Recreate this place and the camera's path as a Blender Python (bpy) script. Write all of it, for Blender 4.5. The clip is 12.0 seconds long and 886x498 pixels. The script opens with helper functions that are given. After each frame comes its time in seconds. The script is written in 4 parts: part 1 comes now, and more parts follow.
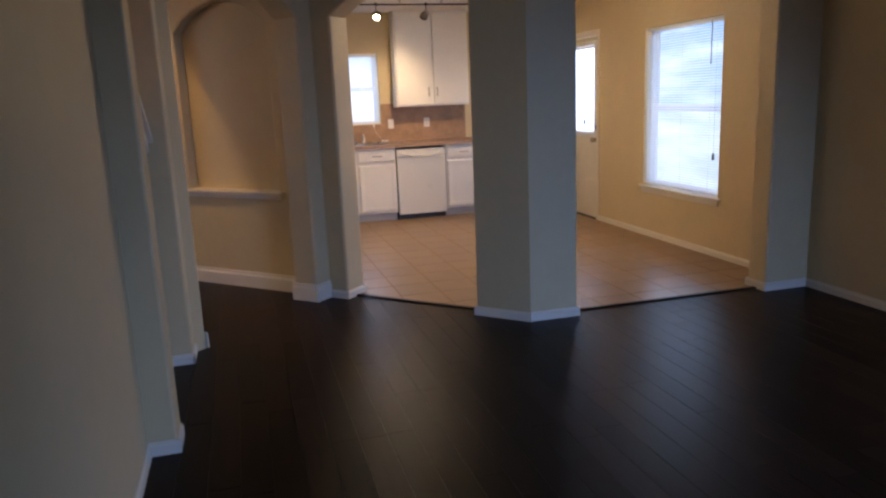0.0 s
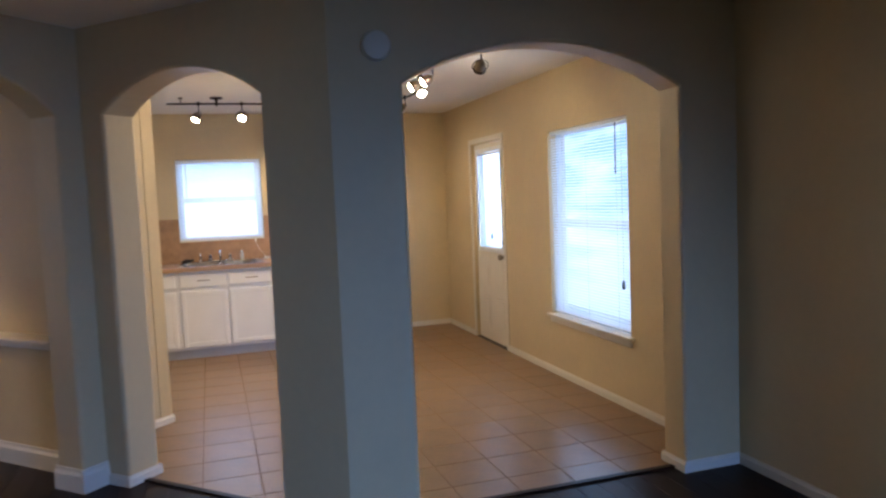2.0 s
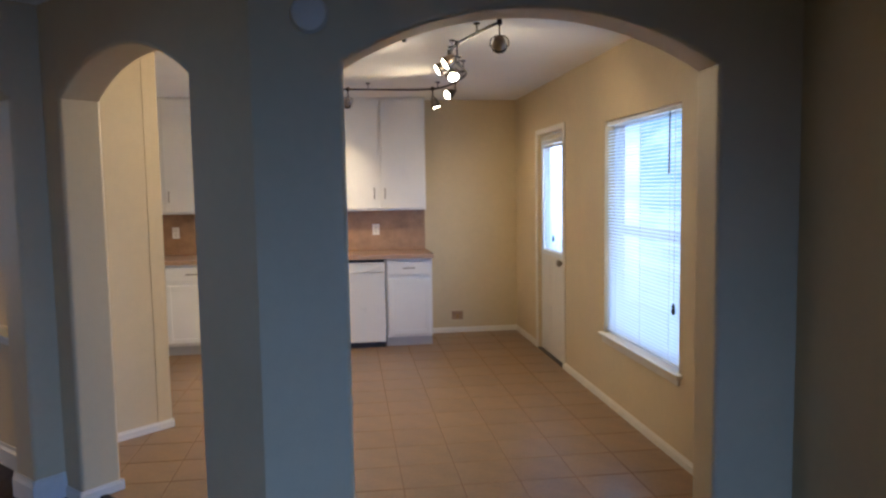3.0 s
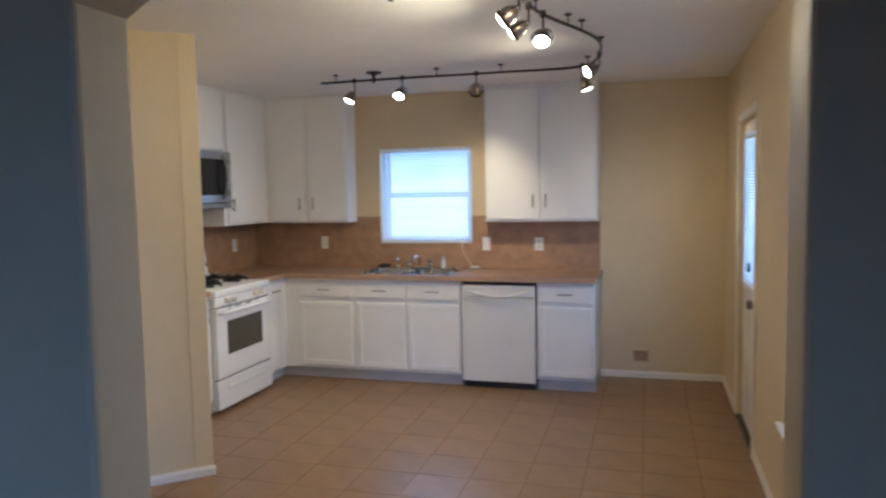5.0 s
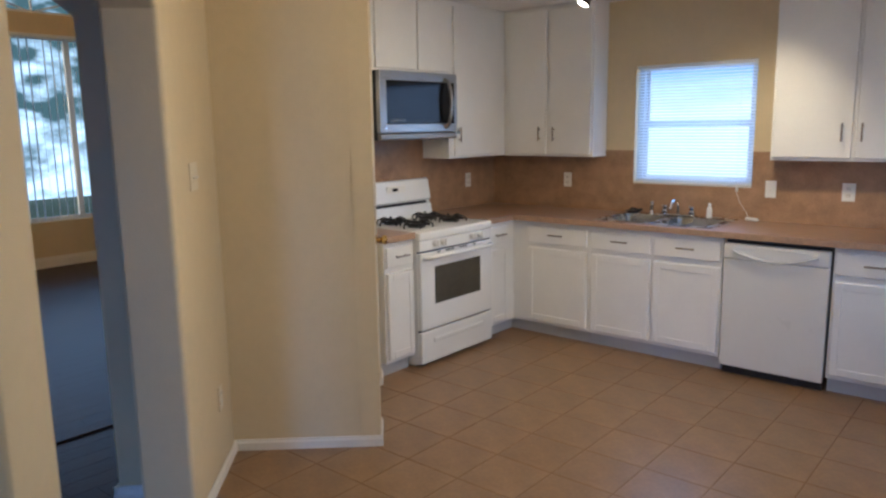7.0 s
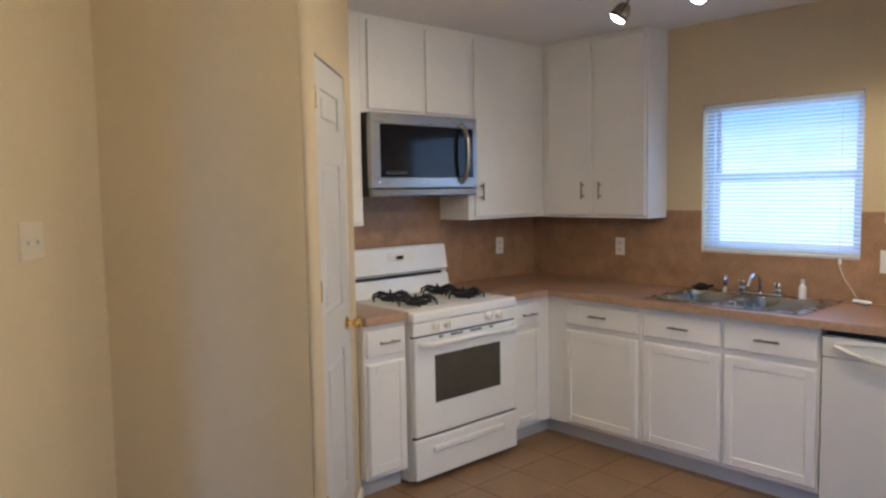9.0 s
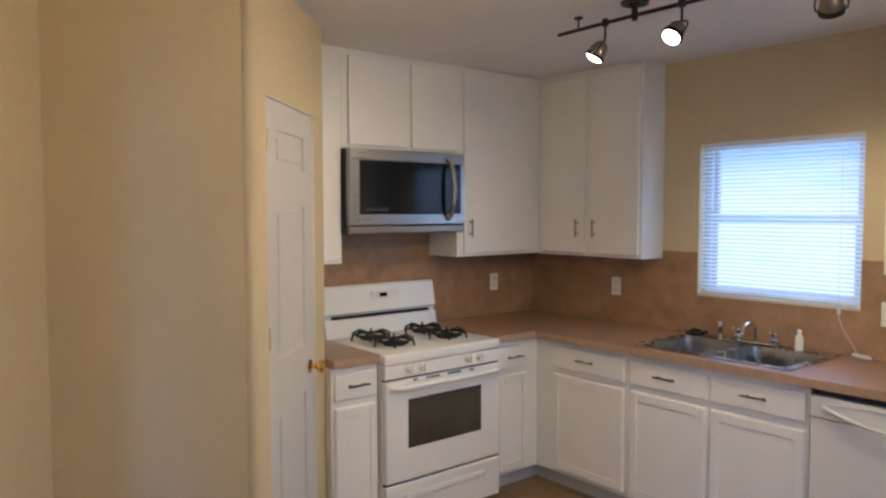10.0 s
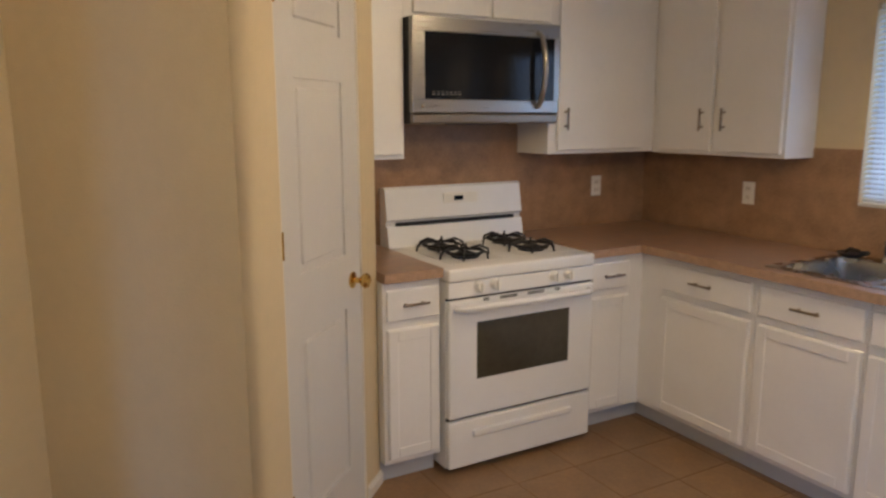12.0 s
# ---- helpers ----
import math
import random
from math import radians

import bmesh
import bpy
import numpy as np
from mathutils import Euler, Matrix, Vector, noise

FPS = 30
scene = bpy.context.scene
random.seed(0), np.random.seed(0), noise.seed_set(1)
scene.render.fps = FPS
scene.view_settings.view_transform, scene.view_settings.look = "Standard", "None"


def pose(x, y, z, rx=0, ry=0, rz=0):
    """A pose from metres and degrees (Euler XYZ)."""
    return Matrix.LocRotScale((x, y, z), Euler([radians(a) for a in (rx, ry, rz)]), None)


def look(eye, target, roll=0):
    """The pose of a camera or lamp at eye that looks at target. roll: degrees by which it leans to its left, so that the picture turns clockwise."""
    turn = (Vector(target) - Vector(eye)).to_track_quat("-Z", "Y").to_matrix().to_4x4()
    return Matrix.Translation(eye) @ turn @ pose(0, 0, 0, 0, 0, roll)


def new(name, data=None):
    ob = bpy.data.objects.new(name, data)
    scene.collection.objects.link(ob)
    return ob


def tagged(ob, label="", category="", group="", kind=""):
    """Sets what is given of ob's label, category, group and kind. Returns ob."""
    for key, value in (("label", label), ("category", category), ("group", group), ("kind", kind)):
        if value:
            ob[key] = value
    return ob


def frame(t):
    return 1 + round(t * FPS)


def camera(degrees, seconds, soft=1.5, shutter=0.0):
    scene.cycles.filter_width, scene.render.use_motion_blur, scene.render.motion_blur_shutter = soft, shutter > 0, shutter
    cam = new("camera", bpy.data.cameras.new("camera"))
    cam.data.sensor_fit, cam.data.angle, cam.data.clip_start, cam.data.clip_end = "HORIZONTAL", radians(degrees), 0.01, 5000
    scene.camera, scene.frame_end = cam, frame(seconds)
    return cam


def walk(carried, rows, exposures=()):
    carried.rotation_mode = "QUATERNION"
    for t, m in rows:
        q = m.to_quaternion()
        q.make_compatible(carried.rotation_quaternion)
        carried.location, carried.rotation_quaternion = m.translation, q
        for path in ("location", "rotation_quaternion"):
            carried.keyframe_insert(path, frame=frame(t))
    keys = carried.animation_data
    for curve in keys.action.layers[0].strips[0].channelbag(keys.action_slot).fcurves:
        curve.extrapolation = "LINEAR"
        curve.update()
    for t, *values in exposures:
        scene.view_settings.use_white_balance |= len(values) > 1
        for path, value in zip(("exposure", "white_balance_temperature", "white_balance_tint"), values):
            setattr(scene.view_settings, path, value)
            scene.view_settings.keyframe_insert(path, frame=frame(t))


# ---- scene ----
cam = camera(63.2, 12.0, soft=2.4, shutter=0.4)
PATH = [
    (0, (0.076, 0.258, 1.448), (0.591, 2.146, 1.035), -2.4),
    (0.5, (0.296, 0.462, 1.434), (0.778, 2.36, 1.029), -2.5),
    (1, (0.532, 0.703, 1.495), (0.977, 2.639, 1.266), -2.7),
    (1.5, (0.909, 0.933, 1.528), (1.387, 2.869, 1.379), -4.0),
    (2, (1.255, 1.259, 1.521), (1.866, 3.157, 1.374), -2.4),
    (2.5, (1.686, 1.507, 1.486), (2.151, 3.443, 1.3), -2.8),
    (2.7, (1.867, 1.589, 1.513), (2.244, 3.545, 1.329), -2.0),
    (4.3, (2.988, 2.601, 1.636), (2.799, 4.588, 1.518), -0.8),
    (4.5, (3.099, 2.766, 1.631), (2.822, 4.74, 1.47), -1.2),
    (5, (3.326, 3.113, 1.603), (2.777, 5.03, 1.446), -1.0),
    (5.5, (3.424, 3.441, 1.581), (2.582, 5.247, 1.414), -0.9),
    (6, (3.396, 3.746, 1.608), (2.474, 5.51, 1.412), -2.6),
    (6.5, (3.369, 4.015, 1.611), (2.197, 5.627, 1.439), -2.0),
    (7, (3.393, 4.227, 1.597), (2.116, 5.729, 1.259), -0.9),
    (7.2, (3.349, 4.322, 1.584), (2.084, 5.85, 1.326), -1.3),
    (8.8, (3.121, 5.207, 1.537), (1.65, 6.548, 1.354), -0.6),
    (9, (3.093, 5.301, 1.534), (1.619, 6.642, 1.373), -1.0),
    (9.5, (3.094, 5.51, 1.547), (1.619, 6.845, 1.345), -0.9),
    (10, (3.223, 5.622, 1.634), (1.673, 6.881, 1.526), -0.1),
    (10.5, (3.242, 5.698, 1.577), (1.623, 6.839, 1.306), 0.8),
    (11, (3.158, 5.808, 1.518), (1.493, 6.814, 1.053), -0.6),
    (11.5, (2.951, 5.967, 1.522), (1.299, 7.053, 1.223), 0.5),
    (12, (2.82, 6.179, 1.529), (1.105, 7.144, 1.172), -0.1),
]
walk(cam, [(t, look(eye, target, roll)) for t, eye, target, roll in PATH], exposures=[(0.0, 0.36, 7200, 16), (1.5, 0.45, 6000, 9), (2.0, 0.5, 6200, 10), (2.7, 0.42, 6050, 9), (4.5, 0.24, 5350, 5), (5.5, 0.16, 5500, 6), (7.0, 0.1, 5550, 6), (9.5, 0.03, 5700, 7), (11.0, -0.10, 6450, 11), (12.0, -0.14, 6600, 11)])

# ---- light ----
R2 = math.sqrt(2.0)
WEST_Y = 7.75
world = bpy.data.worlds.new("sky")
scene.world = world
world.use_nodes = True
wn = world.node_tree
sky = wn.nodes.new("ShaderNodeTexSky")
sky.sky_type = "NISHITA"
sky.sun_disc = False
sky.sun_elevation, sky.sun_rotation = radians(12), radians(200)
sky.air_density, sky.dust_density = 1.0, 2.0
wn.links.new(sky.outputs[0], wn.nodes["Background"].inputs[0])
wn.nodes["Background"].inputs[1].default_value = 0.15
sun = new("sun", bpy.data.lights.new("sun", "SUN"))
sun.data.energy, sun.data.angle, sun.data.color = 0.5, radians(20), (1.0, 0.95, 0.88)
sun.matrix_basis = look((0, 0, 20), (2.0, 6.0, 16.5))


def window_light(name, place, aim, width, height, power, spread=180, colour=(0.40, 0.60, 1.0)):
    """The sky's light through a window's opening."""
    data = bpy.data.lights.new(name, "AREA")
    data.shape, data.size, data.size_y, data.energy, data.color = "RECTANGLE", width, height, power, colour
    data.spread = radians(spread)
    lamp = new(name, data)
    lamp.matrix_basis = look(place, aim)
    return lamp


DAYLIGHT, HALL_WATTS = 1.4, 100
LAMP_WATTS, LAMP_COLOUR = 24.0, (1.0, 0.77, 0.48)

window_light("living_window_light", (3.87, -1.3, 1.25), (3.12, 0.6, -0.10), 1.4, 1.5, 68, 92, (0.25, 0.45, 1.0))
window_light("dining_window_light", (4.0, 6.065, 1.26), (2.6, 6.065, 1.26), 1.1, 1.4, 10)
window_light("front_window_light", (-5.56, WEST_Y, 1.62), (-3.0, WEST_Y, 1.62), 2.0, 2.1, 16.0)
window_light("door_glass_light", (4.02, 8.0475, 1.46), (2.6, 8.0475, 1.46), 0.60, 0.95, 5.0)
window_light("sink_window_light", (1.38, 9.43, 1.58), (1.38, 8.0, 1.58), 0.80, 0.78, 5.0)

# ---- materials ----


def material(name, colour, rough=0.6, metal=0.0, grain=0.0, scale=8.0, bump=0.0, bump_scale=200.0, stretch=(1, 1, 1), vary=0.0, spec=0.5):
    """A procedural surface: base colour with two scales of stain, fine relief, and a random shift per object."""
    m = bpy.data.materials.new(name)
    m.use_nodes = True
    nt = m.node_tree
    N, L = nt.nodes, nt.links
    b = N["Principled BSDF"]
    b.inputs["Roughness"].default_value, b.inputs["Metallic"].default_value = rough, metal
    b.inputs["Specular IOR Level"].default_value = spec
    co = N.new("ShaderNodeTexCoord")
    mp = N.new("ShaderNodeMapping")
    mp.inputs["Scale"].default_value = stretch
    L.new(co.outputs["Object"], mp.inputs[0])
    n1 = N.new("ShaderNodeTexNoise")
    n1.inputs["Scale"].default_value, n1.inputs["Detail"].default_value = scale, 6
    L.new(mp.outputs[0], n1.inputs[0])
    n2 = N.new("ShaderNodeTexNoise")
    n2.inputs["Scale"].default_value, n2.inputs["Detail"].default_value = scale * 9, 3
    L.new(mp.outputs[0], n2.inputs[0])
    add = N.new("ShaderNodeMath")
    add.operation = "MULTIPLY_ADD"
    add.inputs[1].default_value = 0.5
    L.new(n2.outputs[0], add.inputs[0])
    L.new(n1.outputs[0], add.inputs[2])
    rg = N.new("ShaderNodeMapRange")
    rg.inputs["From Min"].default_value, rg.inputs["From Max"].default_value = 0.45, 1.05
    rg.inputs["To Min"].default_value, rg.inputs["To Max"].default_value = 1 - grain, 1 + grain
    L.new(add.outputs[0], rg.inputs[0])
    val = rg.outputs[0]
    if vary:
        info = N.new("ShaderNodeObjectInfo")
        vr = N.new("ShaderNodeMapRange")
        vr.inputs["To Min"].default_value, vr.inputs["To Max"].default_value = 1 - vary, 1 + vary
        L.new(info.outputs["Random"], vr.inputs[0])
        mul = N.new("ShaderNodeMath")
        mul.operation = "MULTIPLY"
        L.new(val, mul.inputs[0])
        L.new(vr.outputs[0], mul.inputs[1])
        val = mul.outputs[0]
    hsv = N.new("ShaderNodeHueSaturation")
    hsv.inputs["Color"].default_value = (*colour, 1)
    L.new(val, hsv.inputs["Value"])
    L.new(hsv.outputs[0], b.inputs["Base Color"])
    rr = N.new("ShaderNodeMapRange")
    rr.inputs["To Min"].default_value, rr.inputs["To Max"].default_value = max(0.02, rough - 0.08), min(1, rough + 0.08)
    L.new(n1.outputs[0], rr.inputs[0])
    L.new(rr.outputs[0], b.inputs["Roughness"])
    if bump:
        n3 = N.new("ShaderNodeTexNoise")
        n3.inputs["Scale"].default_value, n3.inputs["Detail"].default_value = bump_scale, 3
        L.new(mp.outputs[0], n3.inputs[0])
        bp = N.new("ShaderNodeBump")
        bp.inputs["Strength"].default_value, bp.inputs["Distance"].default_value = bump, 0.004
        L.new(n3.outputs[0], bp.inputs["Height"])
        L.new(bp.outputs[0], b.inputs["Normal"])
    return m


def glow(name, colour, strength):
    m = bpy.data.materials.new(name)
    m.use_nodes = True
    b = m.node_tree.nodes["Principled BSDF"]
    b.inputs["Base Color"].default_value = (*colour, 1)
    b.inputs["Emission Color"].default_value, b.inputs["Emission Strength"].default_value = (*colour, 1), strength
    return m


def glass(name, tint=(1, 1, 1), rough=0.0):
    m = bpy.data.materials.new(name)
    m.use_nodes = True
    b = m.node_tree.nodes["Principled BSDF"]
    b.inputs["Base Color"].default_value = (*tint, 1)
    b.inputs["Transmission Weight"].default_value, b.inputs["Roughness"].default_value, b.inputs["IOR"].default_value = 1.0, rough, 1.01
    return m


def slat_material(name, colour, through_share):
    """Thin vinyl that lets part of the daylight through."""
    m = bpy.data.materials.new(name)
    m.use_nodes = True
    N, L = m.node_tree.nodes, m.node_tree.links
    b = N["Principled BSDF"]
    b.inputs["Base Color"].default_value, b.inputs["Roughness"].default_value = (*colour, 1), 0.45
    tr = N.new("ShaderNodeBsdfTranslucent")
    tr.inputs[0].default_value = (*colour, 1)
    mix = N.new("ShaderNodeMixShader")
    mix.inputs[0].default_value = through_share
    L.new(b.outputs[0], mix.inputs[1])
    L.new(tr.outputs[0], mix.inputs[2])
    L.new(mix.outputs[0], N["Material Output"].inputs[0])
    return m


PAINT = material("wall_paint", (0.63, 0.51, 0.315), 0.5, grain=0.05, scale=2.5, bump=0.2, bump_scale=120, spec=0.35)
CEIL = material("ceiling_paint", (0.84, 0.82, 0.78), 0.85, grain=0.03, scale=2, bump=0.5, bump_scale=90)
TRIM = material("trim_paint", (0.74, 0.69, 0.60), 0.4, grain=0.04, scale=6, bump=0.05, bump_scale=60)
WHITE = material("cabinet_paint", (0.80, 0.78, 0.74), 0.38, grain=0.03, scale=5, bump=0.06, bump_scale=70)
WOOD = material("dark_floor", (0.016, 0.008, 0.0055), 0.34, grain=0.35, scale=3.0, bump=0.12, bump_scale=30, stretch=(14, 1, 1), vary=0.32, spec=0.08)
TILE = material("floor_tile", (0.244, 0.143, 0.071), 0.33, grain=0.26, scale=6, bump=0.1, bump_scale=35, vary=0.06)
GROUT = material("grout", (0.208, 0.124, 0.064), 0.9, grain=0.15, scale=20)
LAMINATE = material("counter_laminate", (0.33, 0.20, 0.125), 0.36, grain=0.26, scale=16, bump=0.03)
SPLASH = material("splash_laminate", (0.35, 0.205, 0.11), 0.42, grain=0.30, scale=10, bump=0.03)
DOOR = material("door_paint", (0.61, 0.585, 0.54), 0.4, grain=0.03, scale=5, bump=0.05, bump_scale=60)
ENAMEL = material("white_enamel", (0.82, 0.81, 0.78), 0.22, grain=0.02, scale=4)
BISQUE = material("dishwasher_enamel", (0.72, 0.70, 0.65), 0.3, grain=0.02, scale=4)
STEEL = material("brushed_steel", (0.36, 0.345, 0.32), 0.3, 1.0, grain=0.06, scale=6, stretch=(1, 1, 30))
SINKSTEEL = material("sink_steel", (0.37, 0.365, 0.35), 0.27, 1.0, grain=0.08, scale=12)
CHROME = material("chrome", (0.75, 0.74, 0.72), 0.1, 1.0)
NICKEL = material("satin_nickel", (0.30, 0.25, 0.20), 0.35, 1.0, grain=0.08, scale=20)
BRASS = material("polished_brass", (0.72, 0.47, 0.14), 0.18, 1.0, grain=0.06, scale=20)
BRONZE = material("dark_bronze", (0.035, 0.028, 0.024), 0.4, 0.7, grain=0.2, scale=20)
IRON = material("cast_iron", (0.018, 0.017, 0.017), 0.6, grain=0.3, scale=30, bump=0.3)
BLACKGLASS = material("black_glass", (0.008, 0.009, 0.012), 0.05, spec=0.25)
# the brown in the oven glass colour stands in for the floor's reflection
OVENGLASS = material("oven_glass", (0.06, 0.052, 0.036), 0.08, grain=0.2, scale=4)
BLACK = material("black_plastic", (0.02, 0.02, 0.02), 0.45, grain=0.1)
VINYL = material("white_vinyl", (0.78, 0.79, 0.80), 0.4, grain=0.03)
SLAT = slat_material("blind_slat", (0.78, 0.83, 0.88), 0.34)
EDGE = material("laminate_edge", (0.40, 0.26, 0.165), 0.4, grain=0.22, scale=60)
KICK = material("toe_kick_vinyl", (0.52, 0.52, 0.52), 0.5, grain=0.06, scale=8)
IVORY = material("ivory_plastic", (0.66, 0.57, 0.42), 0.4, grain=0.02)
PLATE = material("outlet_plate", (0.80, 0.77, 0.70), 0.35, grain=0.02)
GLASS = glass("window_glass")
BULB = glow("bulb_face", (1.0, 0.84, 0.60), 26)

# ---- mesh helpers ----


def bm_box(lo, hi, bevel=0.0, seg=1):
    bm = bmesh.new()
    bmesh.ops.create_cube(bm, size=1)
    for v in bm.verts:
        v.co = Vector([(lo[i] + hi[i]) / 2 + v.co[i] * (hi[i] - lo[i]) for i in range(3)])
    if bevel:
        bmesh.ops.bevel(bm, geom=list(bm.edges), offset=bevel, segments=seg, profile=0.5, affect="EDGES")
    return bm


def joined(*bms):
    out = bmesh.new()
    for b in bms:
        me = bpy.data.meshes.new("tmp")
        b.to_mesh(me)
        b.free()
        out.from_mesh(me)
        bpy.data.meshes.remove(me)
    return out


def moved(bm, m):
    bmesh.ops.transform(bm, matrix=m, verts=bm.verts)
    return bm


def bm_prism(poly, z0, z1):
    """A polygon in x, y pulled up from z0 to z1."""
    bm = bmesh.new()
    low = [bm.verts.new((x, y, z0)) for x, y in poly]
    high = [bm.verts.new((x, y, z1)) for x, y in poly]
    bm.faces.new(list(reversed(low)))
    bm.faces.new(high)
    n = len(poly)
    for i in range(n):
        bm.faces.new((low[i], low[(i + 1) % n], high[(i + 1) % n], high[i]))
    bmesh.ops.recalc_face_normals(bm, faces=bm.faces)
    return bm


def bm_tube(points, r, n=10, closed=False):
    """A round bar along points; r is one radius or one for each point."""
    bm = bmesh.new()
    pts = [Vector(p) for p in points]
    rs = r if isinstance(r, (list, tuple)) else [r] * len(pts)
    rings, side = [], None
    for i, p in enumerate(pts):
        a = pts[i - 1] if i else (pts[-1] if closed else p)
        b = pts[i + 1] if i + 1 < len(pts) else (pts[0] if closed else p)
        d = (b - a).normalized()
        if side is None:
            side = d.orthogonal().normalized()
        side = (side - d * side.dot(d)).normalized()
        up = d.cross(side)
        rings.append([bm.verts.new(p + rs[i] * (math.cos(2 * math.pi * k / n) * side + math.sin(2 * math.pi * k / n) * up)) for k in range(n)])
    m = len(rings)
    for i in range(m if closed else m - 1):
        A, C = rings[i], rings[(i + 1) % m]
        for k in range(n):
            bm.faces.new((A[k], A[(k + 1) % n], C[(k + 1) % n], C[k]))
    if not closed:
        bm.faces.new(list(reversed(rings[0])))
        bm.faces.new(rings[-1])
    bmesh.ops.recalc_face_normals(bm, faces=bm.faces)
    return bm


def bm_lathe(profile, n=20):
    """Rows of radius and height turned about z."""
    bm = bmesh.new()
    rings = [[bm.verts.new((max(r, 1e-4) * math.cos(2 * math.pi * k / n), max(r, 1e-4) * math.sin(2 * math.pi * k / n), z)) for k in range(n)] for r, z in profile]
    for A, C in zip(rings, rings[1:]):
        for k in range(n):
            bm.faces.new((A[k], A[(k + 1) % n], C[(k + 1) % n], C[k]))
    bm.faces.new(list(reversed(rings[0])))
    bm.faces.new(rings[-1])
    bmesh.ops.recalc_face_normals(bm, faces=bm.faces)
    return bm


def mesh_of(name, bm, mat, smooth=False):
    me = bpy.data.meshes.new(name)
    bm.to_mesh(me)
    bm.free()
    me.materials.append(mat)
    if smooth:
        me.shade_smooth()
        me.set_sharp_from_angle(angle=radians(38))
    return me


def part(name, bm, mat, parent, label="", smooth=False):
    ob = new(name, mesh_of(name, bm, mat, smooth))
    ob.parent = parent
    return tagged(ob, label=label)


def root(name, label, category, at=(0, 0, 0), turn=0, group="", kind=""):
    ob = new(name)
    ob.empty_display_size = 0.1
    ob.matrix_basis = pose(*at, 0, 0, turn)
    return tagged(ob, label, category, group, kind)


def structure(name, bm, mat, label, category, smooth=False):
    return tagged(new(name, mesh_of(name, bm, mat, smooth)), label, category, kind="structure")


def arch_line(a, b, spring, top, n=18):
    """Points of a flat arch from (a, spring) to (b, spring) that rises to top."""
    half, rise = (b - a) / 2, top - spring
    rad = (half * half + rise * rise) / (2 * rise)
    lim = math.asin(half / rad)
    return [((a + b) / 2 + rad * math.sin(-lim + 2 * lim * i / n), top - rad + rad * math.cos(-lim + 2 * lim * i / n)) for i in range(n + 1)]


def profile_wall(poly, soft, m, thick, bevel=0.018):
    """A wall from its outline in (u, z), thick along v; the outline points in soft get rounded edges. m takes (u, v, z) to the world."""
    bm = bm_prism(poly, 0, thick)
    for v in bm.verts:
        u, z, w = v.co
        v.co = (u, w, z)
    bmesh.ops.recalc_face_normals(bm, faces=bm.faces)
    keys = {(round(u, 4), round(z, 4)) for u, z in soft}
    edges = [e for e in bm.edges if abs(e.verts[0].co.y - e.verts[1].co.y) < 1e-6 and all((round(v.co.x, 4), round(v.co.z, 4)) in keys for v in e.verts)]
    if bevel and edges:
        bmesh.ops.bevel(bm, geom=edges, offset=bevel, segments=3, profile=0.5, affect="EDGES")
    return moved(bm, m)


def frame_uv(ox, oy, ux, uy):
    """u runs along (ux, uy) from (ox, oy), v to its left, z up."""
    return Matrix(((ux, -uy, 0, ox), (uy, ux, 0, oy), (0, 0, 1, 0), (0, 0, 0, 1)))


H = 2.49
H_WEST = 4.3
S_LIVING, S_KITCHEN = 6.215, 6.51
D_ARCH_A, D_ARCH_B = -4.95, -5.25
STOVE_X, BACK_Y, RIGHT_X = -0.37, 9.36, 3.93
ARCH_Y0, ARCH_Y1 = 4.43, 4.62

# ---- structure ----
# diagonal wall: u = (x - y) / sqrt 2 runs along it, v = depth towards the kitchen
diag = frame_uv(S_LIVING / 2, S_LIVING / 2, 1 / R2, -1 / R2)
thick = (S_KITCHEN - S_LIVING) / R2
PILLAR_X = S_LIVING - ARCH_Y0
u_end = (PILLAR_X - ARCH_Y0) / R2
a2 = arch_line(-3.335, -2.262, 2.025, 2.205)
poly = [(-3.74, 0), (-3.335, 0), *a2, (-2.262, 0), (u_end, 0), (u_end, H), (-3.74, H)]
structure("wall_kitchen_arch", profile_wall(poly, [(-3.335, 0), *a2, (-2.262, 0)], diag, thick), PAINT, "beige painted wall with a rounded drywall arch into the kitchen", "wall")
niche = arch_line(-4.90, -3.93, 2.03, 2.23)
front = profile_wall([(-5.22, 0.775), (-4.90, 0.775), *niche, (-3.93, 0.775), (-3.74, 0.775), (-3.74, H), (-5.22, H)], [(-4.90, 0.775), *niche, (-3.93, 0.775)], diag, 0.10)
low = profile_wall([(-5.22, 0), (-3.74, 0), (-3.74, 0.775), (-5.22, 0.775)], [], diag, 0.10)
back = moved(bm_box((-5.22, 0.10, 0), (-3.74, thick, H)), diag)
structure("wall_niche", joined(front, low, back), PAINT, "beige painted wall with a shallow arched niche", "wall")

# wall of the kitchen's wide arch
a3 = arch_line(2.118, 3.58, 2.03, 2.235)
poly = [(PILLAR_X, 0), (2.118, 0), *a3, (3.58, 0), (RIGHT_X, 0), (RIGHT_X, H), (PILLAR_X, H)]
structure("wall_dining_arch", profile_wall(poly, [(2.118, 0), *a3, (3.58, 0)], frame_uv(0, ARCH_Y0, 1, 0), ARCH_Y1 - ARCH_Y0), PAINT, "beige painted wall with a wide rounded arch", "wall")

